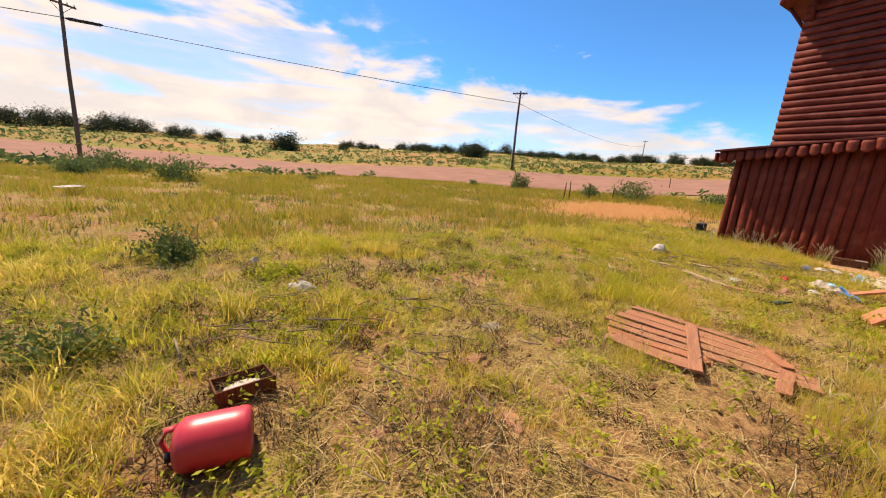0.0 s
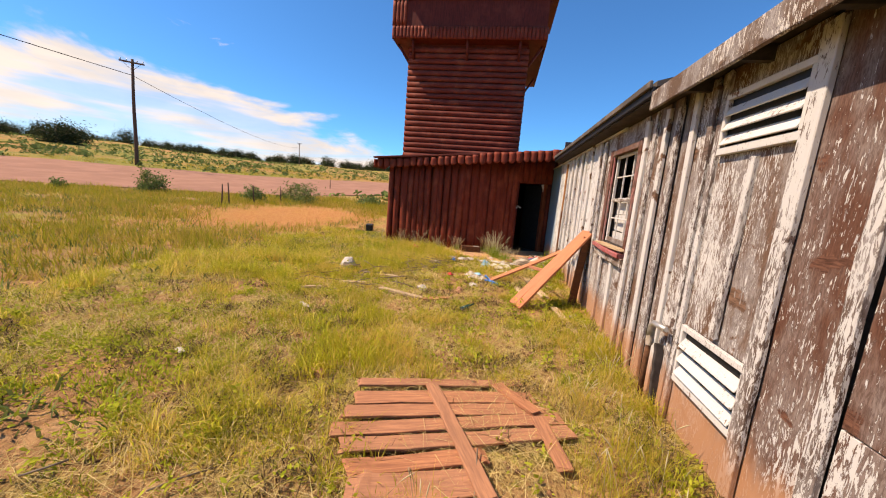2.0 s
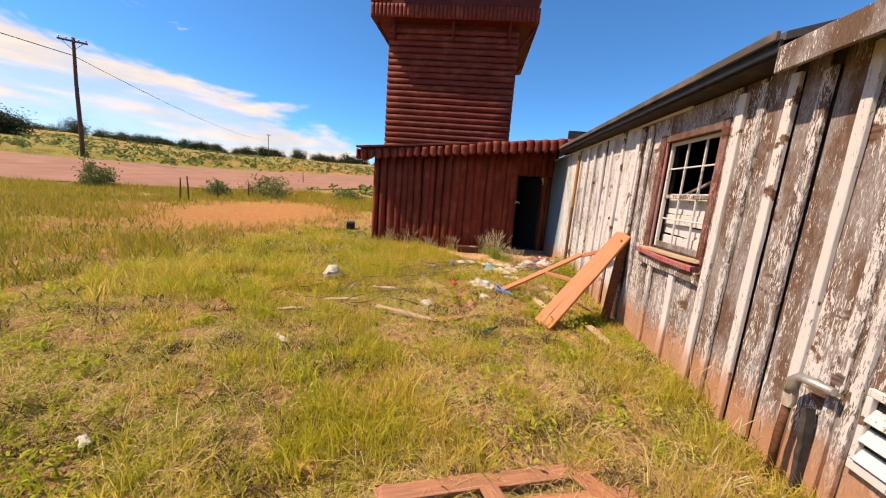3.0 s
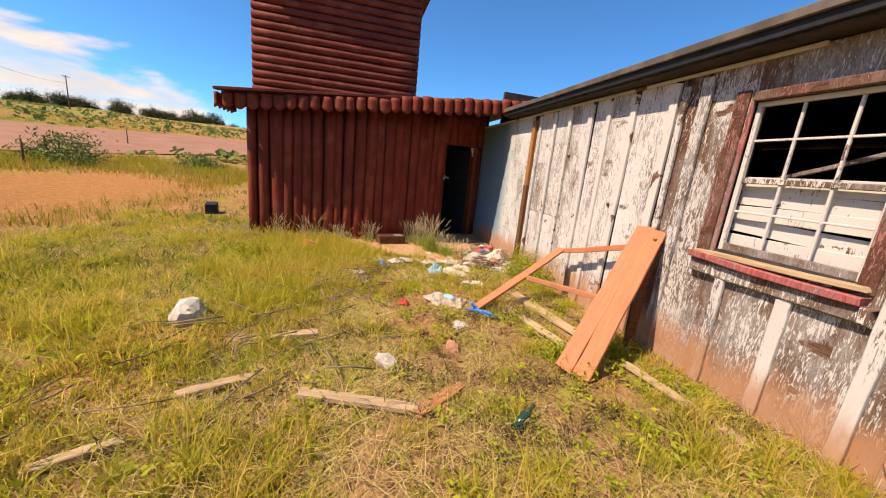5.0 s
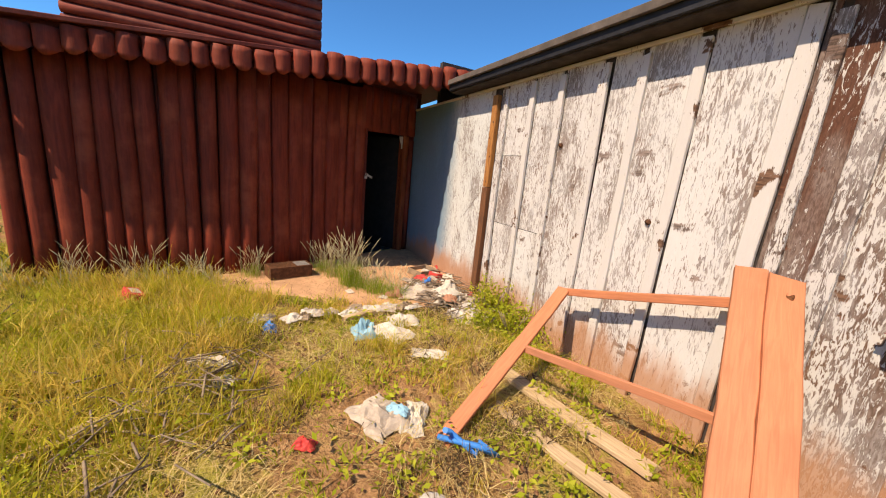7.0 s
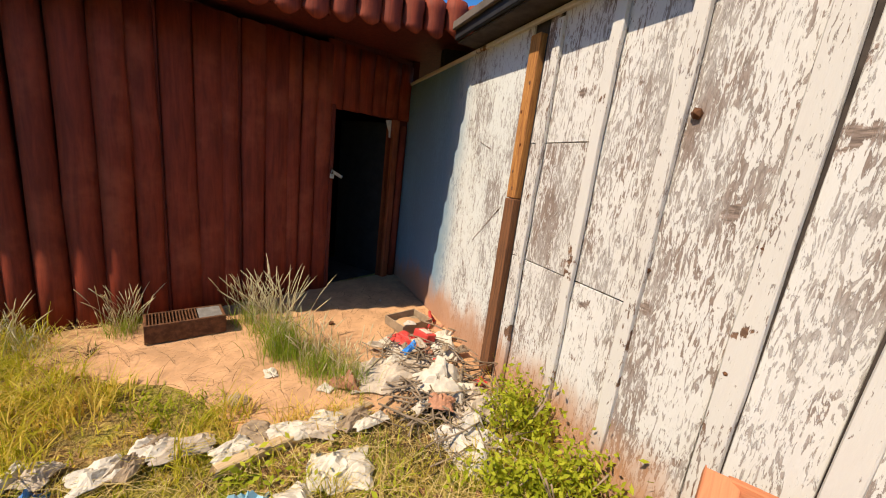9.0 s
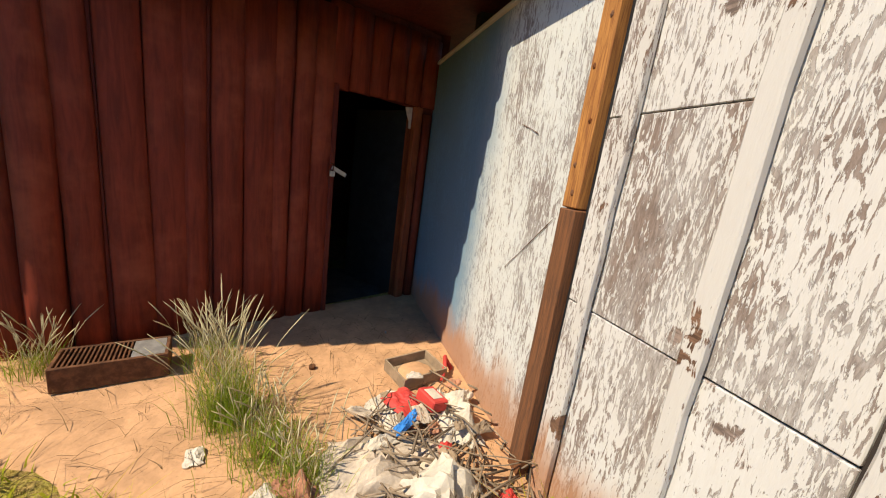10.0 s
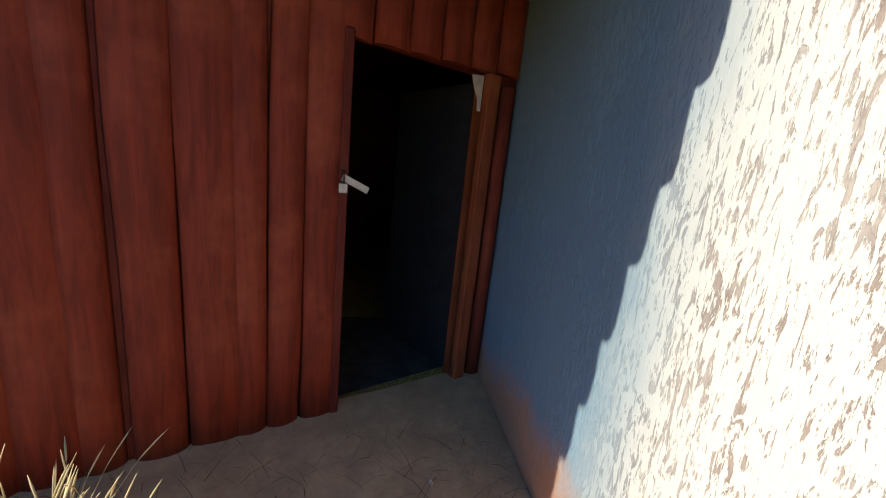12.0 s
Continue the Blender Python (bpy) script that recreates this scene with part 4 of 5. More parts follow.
def build_trestle():
    """Two planks nailed side by side lean on the wall; a rail ties them to a second, thinner pair of legs."""
    t = thing("leaning_trestle", pose(0, 0, 0), "broken orange-brown timber trestle leaning on the wall", "trestle")
    plank_between("leg_plank", (6.66, 0.88, 0.02), (7.22, -0.17, 1.20), 0.145, 0.04, ORANGE_WOOD, "", 1, 3, t)
    plank_between("leg_plank", (6.53, 0.80, 0.02), (7.07, -0.18, 1.19), 0.145, 0.04, ORANGE_WOOD, "", 2, 3, t)
    plank_between("brace_leg", (7.84, 1.33, 0.03), (8.37, -0.04, 0.68), 0.10, 0.035, ORANGE_WOOD, "", 3, 8, t)
    plank_between("rail", (8.36, -0.06, 0.67), (7.20, -0.12, 1.00), 0.032, 0.06, ORANGE_WOOD, "", 4, 0, t)
    plank_between("rail", (8.13, 0.57, 0.37), (7.02, 0.25, 0.48), 0.03, 0.055, ORANGE_WOOD, "", 5, 0, t)
    plank_between("back_leg", (7.0, -0.05, 0.0), (7.03, -0.16, 1.12), 0.03, 0.12, DARK_POST, "", 6, 0, t)


build_trestle()


def build_panel():
    """A broken boarded hatch lying on the ground, propped at its far edge."""
    p = thing("fallen_hatch", pose(3.55, 1.33, 0.065, 2, 0, 21), "broken rust-brown boarded hatch lying in the grass", "hatch")
    p.scale = (0.94, 1.0, 1)
    rows = [(0.56, 1.36, 0.10), (0.33, 1.40, 0.16), (0.16, 1.56, 0.14), (0.01, 1.6, 0.13), (-0.14, 1.55, 0.13)]
    rng = random.Random(12)
    for i, (x, ln, w) in enumerate(rows):
        part("board", rough_plank(ln, w, 0.02, 300 + i, 0.006, 12, 0.03), BROWN_WOOD, p, m=pose(x, 0.02 * (i % 2), 0, 0, rng.uniform(-1, 1), 90 + rng.uniform(-1.5, 1.5)))
    part("board", rough_plank(0.8, 0.13, 0.02, 310, 0.006, 8, 0.05), BROWN_WOOD, p, m=pose(-0.32, 0.32, -0.005, 0, 0, 91))
    part("board", rough_plank(0.62, 0.20, 0.02, 311, 0.006, 8, 0.06), BROWN_WOOD, p, m=pose(-0.48, 0.36, -0.012, 0, 0, 87))
    for i, (y, x0, x1) in enumerate(((0.06, -0.66, 0.50), (-0.56, -0.50, 0.02), (-0.52, 0.06, 0.52))):
        part("batten", rough_plank(x1 - x0, 0.10, 0.024, 320 + i, 0.004, 8, 0.015), BROWN_WOOD, p, m=pose((x0 + x1) / 2, y, 0.024, 0, 0, (6, -8, 20)[i]))
    for k, y in enumerate((-0.6, 0.1, 0.55)):
        part("prop", lump(0.1, 0.1, 0.1, k + 40, 0.3, 1), SANDSTONE, p, m=pose(0.3, y, -0.10))


build_panel()

G = "scattered planks in the grass"
plank_between("plank", (5.70, 0.12, 0.04), (6.66, 0.26, 0.035), 0.09, 0.025, PALE_WOOD, "pale bleached lath lying along the wall", 11, 0, group=G)
plank_between("plank", (7.25, 3.56, 0.05), (7.33, 2.92, 0.06), 0.09, 0.03, PALE_WOOD, "short bleached board lying in the grass", 12, 0, group=G)
plank_between("plank", (6.55, 3.66, 0.05), (6.72, 3.28, 0.05), 0.07, 0.035, PALE_WOOD, "short bleached board lying in the grass", 13, 0, group=G)
plank_between("plank", (6.50, 2.95, 0.05), (6.27, 2.20, 0.06), 0.08, 0.04, PALE_WOOD, "split bleached board lying in the grass", 14, 0, group=G)
plank_between("plank", (6.22, 2.22, 0.05), (6.50, 1.86, 0.05), 0.10, 0.03, BROWN_WOOD, "short brown board lying in the grass", 15, 0, group=G)
plank_between("plank", (7.20, 0.33, 0.04), (8.35, 0.55, 0.05), 0.13, 0.035, PALE_WOOD, "wide bleached plank beneath the trestle", 16, 0, group=G)
plank_between("plank", (7.05, 0.62, 0.03), (8.0, 0.85, 0.03), 0.10, 0.03, PALE_WOOD, "wide bleached plank beneath the trestle", 17, 0, group=G)
plank_between("plank", (8.40, 3.35, 0.05), (8.72, 2.85, 0.05), 0.09, 0.03, PALE_WOOD, "short bleached board lying in the grass", 18, 0, group=G)
plank_between("plank", (6.05, 4.05, 0.05), (6.2, 3.75, 0.05), 0.06, 0.03, PALE_WOOD, "short bleached board lying in the grass", 19, 0, group=G)
plank_between("plank", (9.55, 1.55, 0.06), (9.85, 0.75, 0.06), 0.06, 0.05, PALE_WOOD, "weathered edge board by the concrete apron", 20, 0, group=G)
plank_between("plank", (10.1, 4.2, 0.06), (10.45, 3.7, 0.06), 0.06, 0.03, PALE_WOOD, "short bleached board lying in the grass", 21, 0, group=G)
plank_between("plank", (4.62, 2.45, 0.05), (4.75, 2.25, 0.05), 0.06, 0.025, BROWN_WOOD, "short brown board lying in the grass", 22, 0, group=G)


def stone(x, y, sx, sy, sz, seed, mat, label, turn=0, rough=0.35):
    tagged(part("stone", lump(sx, sy, sz, seed, rough), mat, None, m=pose(x, y, ground_z(x, y) - 0.015, 0, 0, turn)), label, "stone", "loose stones")


stone(7.63, 4.02, 0.34, 0.26, 0.20, 1, ROCK, "lump of pale limestone lying in the grass")
stone(6.87, 2.36, 0.24, 0.14, 0.08, 2, ROCK, "flat pale stone lying in the grass", 30)
stone(1.45, 2.05, 0.26, 0.16, 0.05, 3, SANDSTONE, "flat red sandstone slab in the grass", 20)
stone(0.45, 4.25, 0.34, 0.22, 0.10, 4, ROCK, "pale stone half buried in the weeds", -20)
stone(2.05, 2.55, 0.26, 0.20, 0.05, 5, ROCK, "flat pale stone among dry grass", 10)
stone(2.5, 2.0, 0.22, 0.22, 0.05, 6, SANDSTONE, "flat red sandstone slab in the grass", 50)
stone(1.3, 1.35, 0.20, 0.14, 0.05, 7, SANDSTONE, "flat red sandstone slab in the grass", 80)
stone(0.55, 1.62, 0.18, 0.12, 0.05, 8, SANDSTONE, "flat red sandstone slab in the grass", 10)
stone(4.0, 2.62, 0.22, 0.10, 0.06, 9, SANDSTONE, "flat red sandstone slab in the grass", 60)
stone(-1.3, 2.0, 0.30, 0.2, 0.06, 10, SANDSTONE, "flat red sandstone slab in the grass", 10)
stone(7.05, 1.75, 0.22, 0.13, 0.09, 11, SANDSTONE, "flat red sandstone slab in the grass", 10)
stone(7.5, 1.55, 0.18, 0.15, 0.08, 12, ROCK, "pale stone lying in the grass", 40)
stone(8.9, 2.5, 0.22, 0.13, 0.07, 13, ROCK, "pale stone lying in the grass", 40)
stone(0.0, 5.6, 0.14, 0.12, 0.10, 14, ROCK, "small white stone among dry grass", 40)
stone(10.35, 1.0, 0.15, 0.13, 0.07, 15, SANDSTONE, "chunk of sandstone on the concrete apron", 40)


def build_canister():
    c = thing("canister", pose(-0.27, 1.83, ground_z(-0.27, 1.83) + 0.10, 0, 0, -4), "faded red plastic canister lying on its side", "canister")
    c.scale = (0.66, 0.86, 0.86)
    n, r = 9, 0.155
    rad = [0.06, 0.12, r, r, r * 1.01, r, r, 0.145, 0.11]
    xs = [-0.29, -0.27, -0.22, -0.12, 0, 0.12, 0.19, 0.225, 0.235]
    part("body", tube([(x, 0, 0) for x in xs], rad, 20), RED_PLASTIC, c)
    part("handle", tube([(-0.23, 0.02, 0.12), (-0.33, 0.03, 0.10), (-0.37, 0.04, 0.02), (-0.34, 0.04, -0.06), (-0.25, 0.03, -0.08)], 0.018, 8), RED_PLASTIC, c)
    part("cap", tube([(-0.285, -0.03, -0.03), (-0.33, -0.03, -0.03)], 0.03, 10), BLACK_AND_SHADE, c)


build_canister()


def build_crate(x, y, turn, w, d, h, mat, label, fill, tilt=0):
    c = thing("open_box", pose(x, y, max(ground_z(x, y), 0.048 if x > 10 else -1) + 0.004, tilt, 0, turn), label, "box")
    part("base", box(-w / 2, w / 2, -d / 2, d / 2, 0, 0.012), mat, c)
    for a in ((-w / 2, w / 2, -d / 2, -d / 2 + 0.012), (-w / 2, w / 2, d / 2 - 0.012, d / 2), (-w / 2, -w / 2 + 0.012, -d / 2 + 0.013, d / 2 - 0.013), (w / 2 - 0.012, w / 2, -d / 2 + 0.013, d / 2 - 0.013)):
        part("side", box(*a, 0.013, h, 0.002), mat, c)
    part("sediment", lump(w * 0.8, d * 0.7, h * 0.55, 5, 0.3), fill, c, "pale dusty sediment", m=pose(0.01, 0, 0.012))
    return c


build_crate(-0.16, 2.32, 12, 0.34, 0.24, 0.10, DARK_POST, "small open wooden drawer with pale litter", PAPER, -8)
build_crate(10.90, 0.11, 108, 0.36, 0.29, 0.085, CARD, "open cardboard tray with dry sand inside", SAND)


def build_grate():
    g = thing("floor_grate", pose(11.11, 1.94, 0.055, 0, 0, 105), "rusty steel box with a louvred grille on top", "grate")
    w, d, h = 0.52, 0.25, 0.15
    for a in ((-w / 2, w / 2, -d / 2, -d / 2 + 0.02), (-w / 2, w / 2, d / 2 - 0.02, d / 2), (-w / 2, -w / 2 + 0.02, -d / 2 + 0.021, d / 2 - 0.021), (w / 2 - 0.02, w / 2, -d / 2 + 0.021, d / 2 - 0.021)):
        part("side", box(*a, 0, h, 0.004), RUST, g)
    part("plate", box(-w / 2 + 0.022, -0.08, -d / 2 + 0.022, d / 2 - 0.022, h - 0.012, h - 0.004), GALV, g, "bare steel plate")
    for k in range(16):
        part("bar", box(-0.07 + k * 0.021, -0.062 + k * 0.021, -d / 2 + 0.022, d / 2 - 0.022, h - 0.014, h - 0.004), RUST, g)
    for k in range(5):
        part("crossbar", box(-0.075, w / 2 - 0.022, -0.1 + k * 0.05, -0.095 + k * 0.05, h - 0.02, h - 0.014), RUST, g)


build_grate()


def crumpled(sx, sy, sz, seed, n=14):
    """A crumpled sheet: folded surface with a rim that touches the ground."""
    bm = bmesh.new()
    grid = []
    for j in range(n + 1):
        row = []
        for i in range(n + 1):
            u, v = i / n - 0.5, j / n - 0.5
            p = Vector((u * 3.1 + seed, v * 3.1, seed * 1.7))
            edge = max(0.0, 1 - (max(abs(u), abs(v)) * 2) ** 3)
            z = sz * (0.08 + edge * (0.35 + 0.55 * noise.noise(p) + 0.45 * abs(noise.noise(p * 2.7))))
            row.append(bm.verts.new((sx * (u + 0.12 * noise.noise(p * 1.3 + Vector((9, 0, 0)))), sy * (v + 0.12 * noise.noise(p * 1.3 + Vector((0, 9, 0)))), z)))
        grid.append(row)
    for j in range(n):
        for i in range(n):
            bm.faces.new((grid[j][i], grid[j][i + 1], grid[j + 1][i + 1], grid[j + 1][i]))
    made = bmesh.ops.extrude_face_region(bm, geom=bm.faces[:])
    bmesh.ops.translate(bm, verts=[v for v in made["geom"] if isinstance(v, bmesh.types.BMVert)], vec=(0, 0, -0.004))
    return bm


def litter(name, x, y, z, sx, sy, sz, seed, mat, label, category, turn=0, tilt=0):
    return tagged(part(name, crumpled(sx, sy, sz, seed), mat, None, m=pose(x, y, z, tilt, 0, turn)), label, category, "litter on the ground")


litter("rag", 8.15, 1.62, ground_z(8.15, 1.62) + 0.01, 0.36, 0.28, 0.12, 1, CLOTH, "crumpled dirty white rag in the grass", "rag", 20)
litter("rag", 8.08, 1.42, ground_z(8.08, 1.42) + 0.01, 0.3, 0.16, 0.10, 2, PAPER, "flattened white rag beside the crumpled one", "rag", -30)
litter("wrapper", 8.1, 1.52, ground_z(8.1, 1.5) + 0.07, 0.14, 0.08, 0.05, 3, PALE_BLUE, "pale blue plastic wrapper on the rag", "wrapper", 40)
litter("plastic_bag", 9.27, 1.42, ground_z(9.27, 1.42), 0.24, 0.22, 0.22, 4, PALE_BLUE, "pale blue plastic bag caught in the grass", "bag")
litter("plastic_bag", 9.6, 2.2, ground_z(9.6, 2.2), 0.18, 0.12, 0.10, 5, BLUE, "scrap of blue plastic among dry stalks", "bag")
litter("paper", 8.69, 1.02, ground_z(8.69, 1.02) + 0.02, 0.3, 0.14, 0.05, 6, PAPER, "scrap of dirty white paper", "paper", 60)
litter("paper", 9.15, 1.2, ground_z(9.15, 1.2) + 0.02, 0.4, 0.25, 0.10, 7, PAPER, "heap of dirty white paper", "paper", 30)
litter("paper", 9.4, 1.0, ground_z(9.4, 1.0) + 0.02, 0.3, 0.25, 0.10, 8, PAPER, "heap of dirty white paper", "paper", 80)
litter("paper", 10.35, 1.32, 0.055, 0.11, 0.08, 0.03, 9, PAPER, "small white paper scrap on the apron", "paper", 10)
litter("paper", 10.08, 0.98, 0.055, 0.10, 0.08, 0.03, 10, PAPER, "small white paper scrap on the apron", "paper", 50)
litter("paper", 10.1, 1.5, 0.055, 0.13, 0.10, 0.03, 11, CARD, "small torn scrap of cardboard", "paper", 50)
litter("sheet", 10.10, 0.48, 0.05, 0.62, 0.42, 0.16, 12, CLOTH, "long crumpled cream sheet on the rubbish heap", "sheet", 80)
litter("sheet", 10.42, -0.02, 0.05, 0.26, 0.46, 0.16, 13, PAPER, "crumpled white sheet against the wall", "sheet", 80)
litter("sheet", 9.85, 0.22, 0.06, 0.42, 0.36, 0.26, 14, PAPER, "crumpled white plastic on the rubbish heap", "sheet", 20)
litter("sheet", 10.52, 0.33, 0.05, 0.36, 0.26, 0.06, 15, PAPER, "torn pale paper under the carton", "paper", 20)
litter("rag", 9.62, 0.1, 0.02, 0.34, 0.34, 0.20, 16, CLOTH, "dirty cream rag on the rubbish heap", "rag", 70)
litter("rag", 9.35, 0.25, 0.02, 0.4, 0.34, 0.20, 17, ROCK, "dusty grey rag on the rubbish heap", "rag", 10)
litter("wrapper", 10.32, 0.30, 0.14, 0.22, 0.06, 0.05, 18, BLUE, "bright blue wrapper on the rubbish heap", "wrapper", -50)
litter("wrapper", 10.55, 0.28, 0.10, 0.2, 0.2, 0.06, 19, RED_PAPER, "shredded red wrapper on the rubbish heap", "wrapper", 30)
litter("wrapper", 10.06, 0.86, 0.06, 0.22, 0.07, 0.14, 20, SANDSTONE, "orange rag end hanging over the edge", "rag", 60)
litter("wrapper", 9.62, 0.35, 0.14, 0.16, 0.12, 0.08, 21, SANDSTONE, "pinkish torn carton on the rubbish heap", "carton", 60)
litter("wrapper", 8.08, 2.06, ground_z(8.08, 2.06) + 0.02, 0.12, 0.08, 0.06, 22, RED_PAPER, "crushed red wrapper in dry grass", "wrapper", 60)
litter("rag", 9.1, 2.6, ground_z(9.1, 2.6) + 0.02, 0.32, 0.12, 0.12, 23, PAPER, "dirty white rag among dry stalks", "rag", 60)
rng_l = random.Random(77)
for k in range(30):
    xx, yy = rng_l.gauss(10.2, 0.32), max(-0.12, rng_l.gauss(0.22, 0.2))
    litter("scrap", xx, yy, 0.07 + rng_l.uniform(0, 0.08), rng_l.uniform(0.05, 0.16), rng_l.uniform(0.03, 0.09), 0.05, 300 + k, (PAPER, CARD, CLOTH, RED_PAPER, PAPER, SANDSTONE, TWIG)[k % 7], "small torn scrap on the rubbish heap", "scrap", rng_l.uniform(0, 180), rng_l.uniform(-15, 15))
for k in range(16):
    yy = 0.75 + 0.13 * k + rng_l.uniform(-0.05, 0.05)
    xx = 9.62 + 0.14 * rng_l.random() + 0.1 * smooth(yy, 1.4, 2.6)
    litter("scrap", xx, yy, max(ground_z(xx, yy), 0.0) + 0.05, rng_l.uniform(0.12, 0.3), rng_l.uniform(0.07, 0.16), 0.06, 200 + k, (PAPER, CARD, PAPER, CLOTH)[k % 4], "torn pale scrap lying along the apron's edge", "scrap", rng_l.uniform(0, 180), rng_l.uniform(-8, 8))
litter("paper", 3.9, 3.9, ground_z(3.9, 3.9) + 0.03, 0.12, 0.05, 0.02, 24, PAPER, "scrap of white paper in the grass", "paper", 60)
litter("paper", 5.4, 3.6, ground_z(5.4, 3.6) + 0.03, 0.22, 0.06, 0.04, 25, PAPER, "scrap of white paper in the grass", "paper", 60)
litter("paper", -4.6, 14.5, ground_z(-4.6, 14.5) + 0.25, 0.7, 0.3, 0.06, 26, PAPER, "sheet of white paper lying on weeds", "paper", 60)


def carton(x, y, z, turn, size, mat, label, tilt=0):
    c = thing("carton", pose(x, y, z, tilt, 0, turn), label, "carton")
    w, d, h = size
    part("body", box(-w / 2, w / 2, -d / 2, d / 2, 0, h, 0.008), mat, c)
    part("label", box(-w * 0.3, w * 0.3, -d * 0.3, d * 0.3, h, h + 0.003), PAPER, c, "pale printed patch")


carton(10.46, 0.13, 0.13, 20, (0.17, 0.12, 0.07), RED_PAPER, "faded red carton lying on the rubbish heap", 12)
carton(10.5, 3.38, ground_z(10.5, 3.38) + 0.03, 25, (0.26, 0.13, 0.10), RED_PAPER, "faded red carton lying in tall grass", 20)
tagged(part("red_cord", tube([(10.78, -0.06, 0.06), (10.86, -0.1, 0.13), (10.95, -0.13, 0.15), (11.0, -0.16, 0.10), (10.92, -0.18, 0.06)], 0.016, 8), RED_PAPER), "loop of red plastic cord beside the tray", "cord")
tagged(part("rope", tube([(7.78, 1.36, 0.16), (7.82, 1.30, 0.10), (7.74, 1.26, 0.08), (7.66, 1.22, 0.05), (7.72, 1.16, 0.07), (7.62, 1.10, 0.04), (7.68, 1.2, 0.09), (7.85, 1.36, 0.06)], 0.017, 7), BLUE), "frayed bright blue rope tied round the brace leg", "rope")
tagged(part("crown_cap", tube([(11.05, 0.82, 0.05), (11.05, 0.82, 0.075)], 0.022, 10), RUST), "small rusty bottle cap on the apron", "bottle cap")
tagged(part("bottle", tube([(0, 0, 0), (0, 0, 0.13), (0, 0, 0.17), (0, 0, 0.22)], [0.03, 0.03, 0.013, 0.013], 10), BOTTLE, None, m=pose(6.05, 1.62, ground_z(6.05, 1.62) + 0.03, 70, 0, 30)), "small green glass bottle lying in the soil", "bottle")
tagged(part("block", box(-0.22, 0.22, -0.12, 0.12, 0, 0.24, 0.02), BLACK_AND_SHADE, None, m=pose(13.45, 5.85, ground_z(13.45, 5.85), 0, 0, 15)), "dark charred block standing near the shed corner", "block")
tagged(part("pebble", lump(0.03, 0.025, 0.02, 3, 0.2, 1), PAPER, None, m=pose(11.55, 0.22, 0.05)), "small white pebble in the door's shade", "pebble")


def sticks(x, y, n, spread, seed, name="twig_heap", label="heap of grey dead twigs and stalks"):
    rng = random.Random(seed)
    bm = bmesh.new()
    for _ in range(n):
        a, l = rng.uniform(0, 6.28), rng.uniform(0.12, 0.4)
        cx, cy = x + rng.gauss(0, spread), y + rng.gauss(0, spread)
        z = max(ground_z(cx, cy), 0.0) + rng.uniform(0.02, 0.14)
        d = Vector((math.cos(a), math.sin(a), rng.uniform(-0.25, 0.25))) * l / 2
        tube([Vector((cx, cy, z)) - d, Vector((cx, cy, z + rng.uniform(-0.02, 0.02))), Vector((cx, cy, z)) + d], rng.uniform(0.003, 0.008), 4, bm)
    tagged(part(name, bm, TWIG), label, "twigs", kind="stuff")


sticks(9.68, 0.22, 190, 0.20, 1)
sticks(8.8, 2.75, 120, 0.3, 2)
sticks(10.25, 0.22, 90, 0.22, 6)
sticks(1.6, 2.6, 50, 0.7, 3)
sticks(6.9, 3.4, 60, 0.5, 4)
sticks(0.6, 3.2, 50, 0.8, 5)


# ---- plants ----
def blades(name, roots, heights, widths, leans, mat, label, category, segments=2, seed=0):
    """Many grass blades in one mesh, each a narrow bent strip."""
    rng = np.random.default_rng(seed)
    n = len(roots)
    ang = rng.uniform(0, 2 * np.pi, n)
    face = rng.uniform(0, 2 * np.pi, n)
    d = np.stack([np.cos(ang), np.sin(ang), np.zeros(n)], 1)
    side = np.stack([np.cos(face), np.sin(face), np.zeros(n)], 1) * widths[:, None] / 2
    up = np.array([0, 0, 1.0])
    rows = []
    for k in range(segments):
        u = k / segments
        c = roots + up * (heights * u * (1 - 0.35 * leans * u))[:, None] + d * (heights * leans * u * u)[:, None]
        rows += [c - side * (1 - 0.45 * u), c + side * (1 - 0.45 * u)]
    rows.append(roots + up * (heights * (1 - 0.35 * leans))[:, None] + d * (heights * leans)[:, None])
    per = 2 * segments + 1
    co = np.stack(rows, 1).reshape(-1, 3)
    tri = []
    for k in range(segments - 1):
        a = 2 * k
        tri += [(a, a + 1, a + 3), (a, a + 3, a + 2)]
    a = 2 * (segments - 1)
    tri.append((a, a + 1, a + 2))
    idx = (np.arange(n)[:, None, None] * per + np.array(tri)[None]).reshape(-1)
    me = bpy.data.meshes.new(name)
    me.vertices.add(len(co))
    me.vertices.foreach_set("co", co.astype(np.float32).ravel())
    me.loops.add(len(idx))
    me.loops.foreach_set("vertex_index", idx.astype(np.int32))
    me.polygons.add(len(idx) // 3)
    me.polygons.foreach_set("loop_start", np.arange(0, len(idx), 3, dtype=np.int32))
    me.update(calc_edges=True)
    me.materials.append(mat)
    return tagged(new(name, me), label, category, kind="stuff")


def wave(x, y, s, seed):
    """A cheap uneven field between 0 and 1."""
    v = np.zeros_like(x)
    rng = np.random.default_rng(seed)
    for k in range(9):
        a, f, p = rng.uniform(0, 6.28), s * rng.uniform(0.6, 2.2), rng.uniform(0, 6.28)
        v += np.sin((x * np.cos(a) + y * np.sin(a)) * f + p + 0.8 * np.sin(y * f * 0.7 + k))
    return 0.5 + v / 9


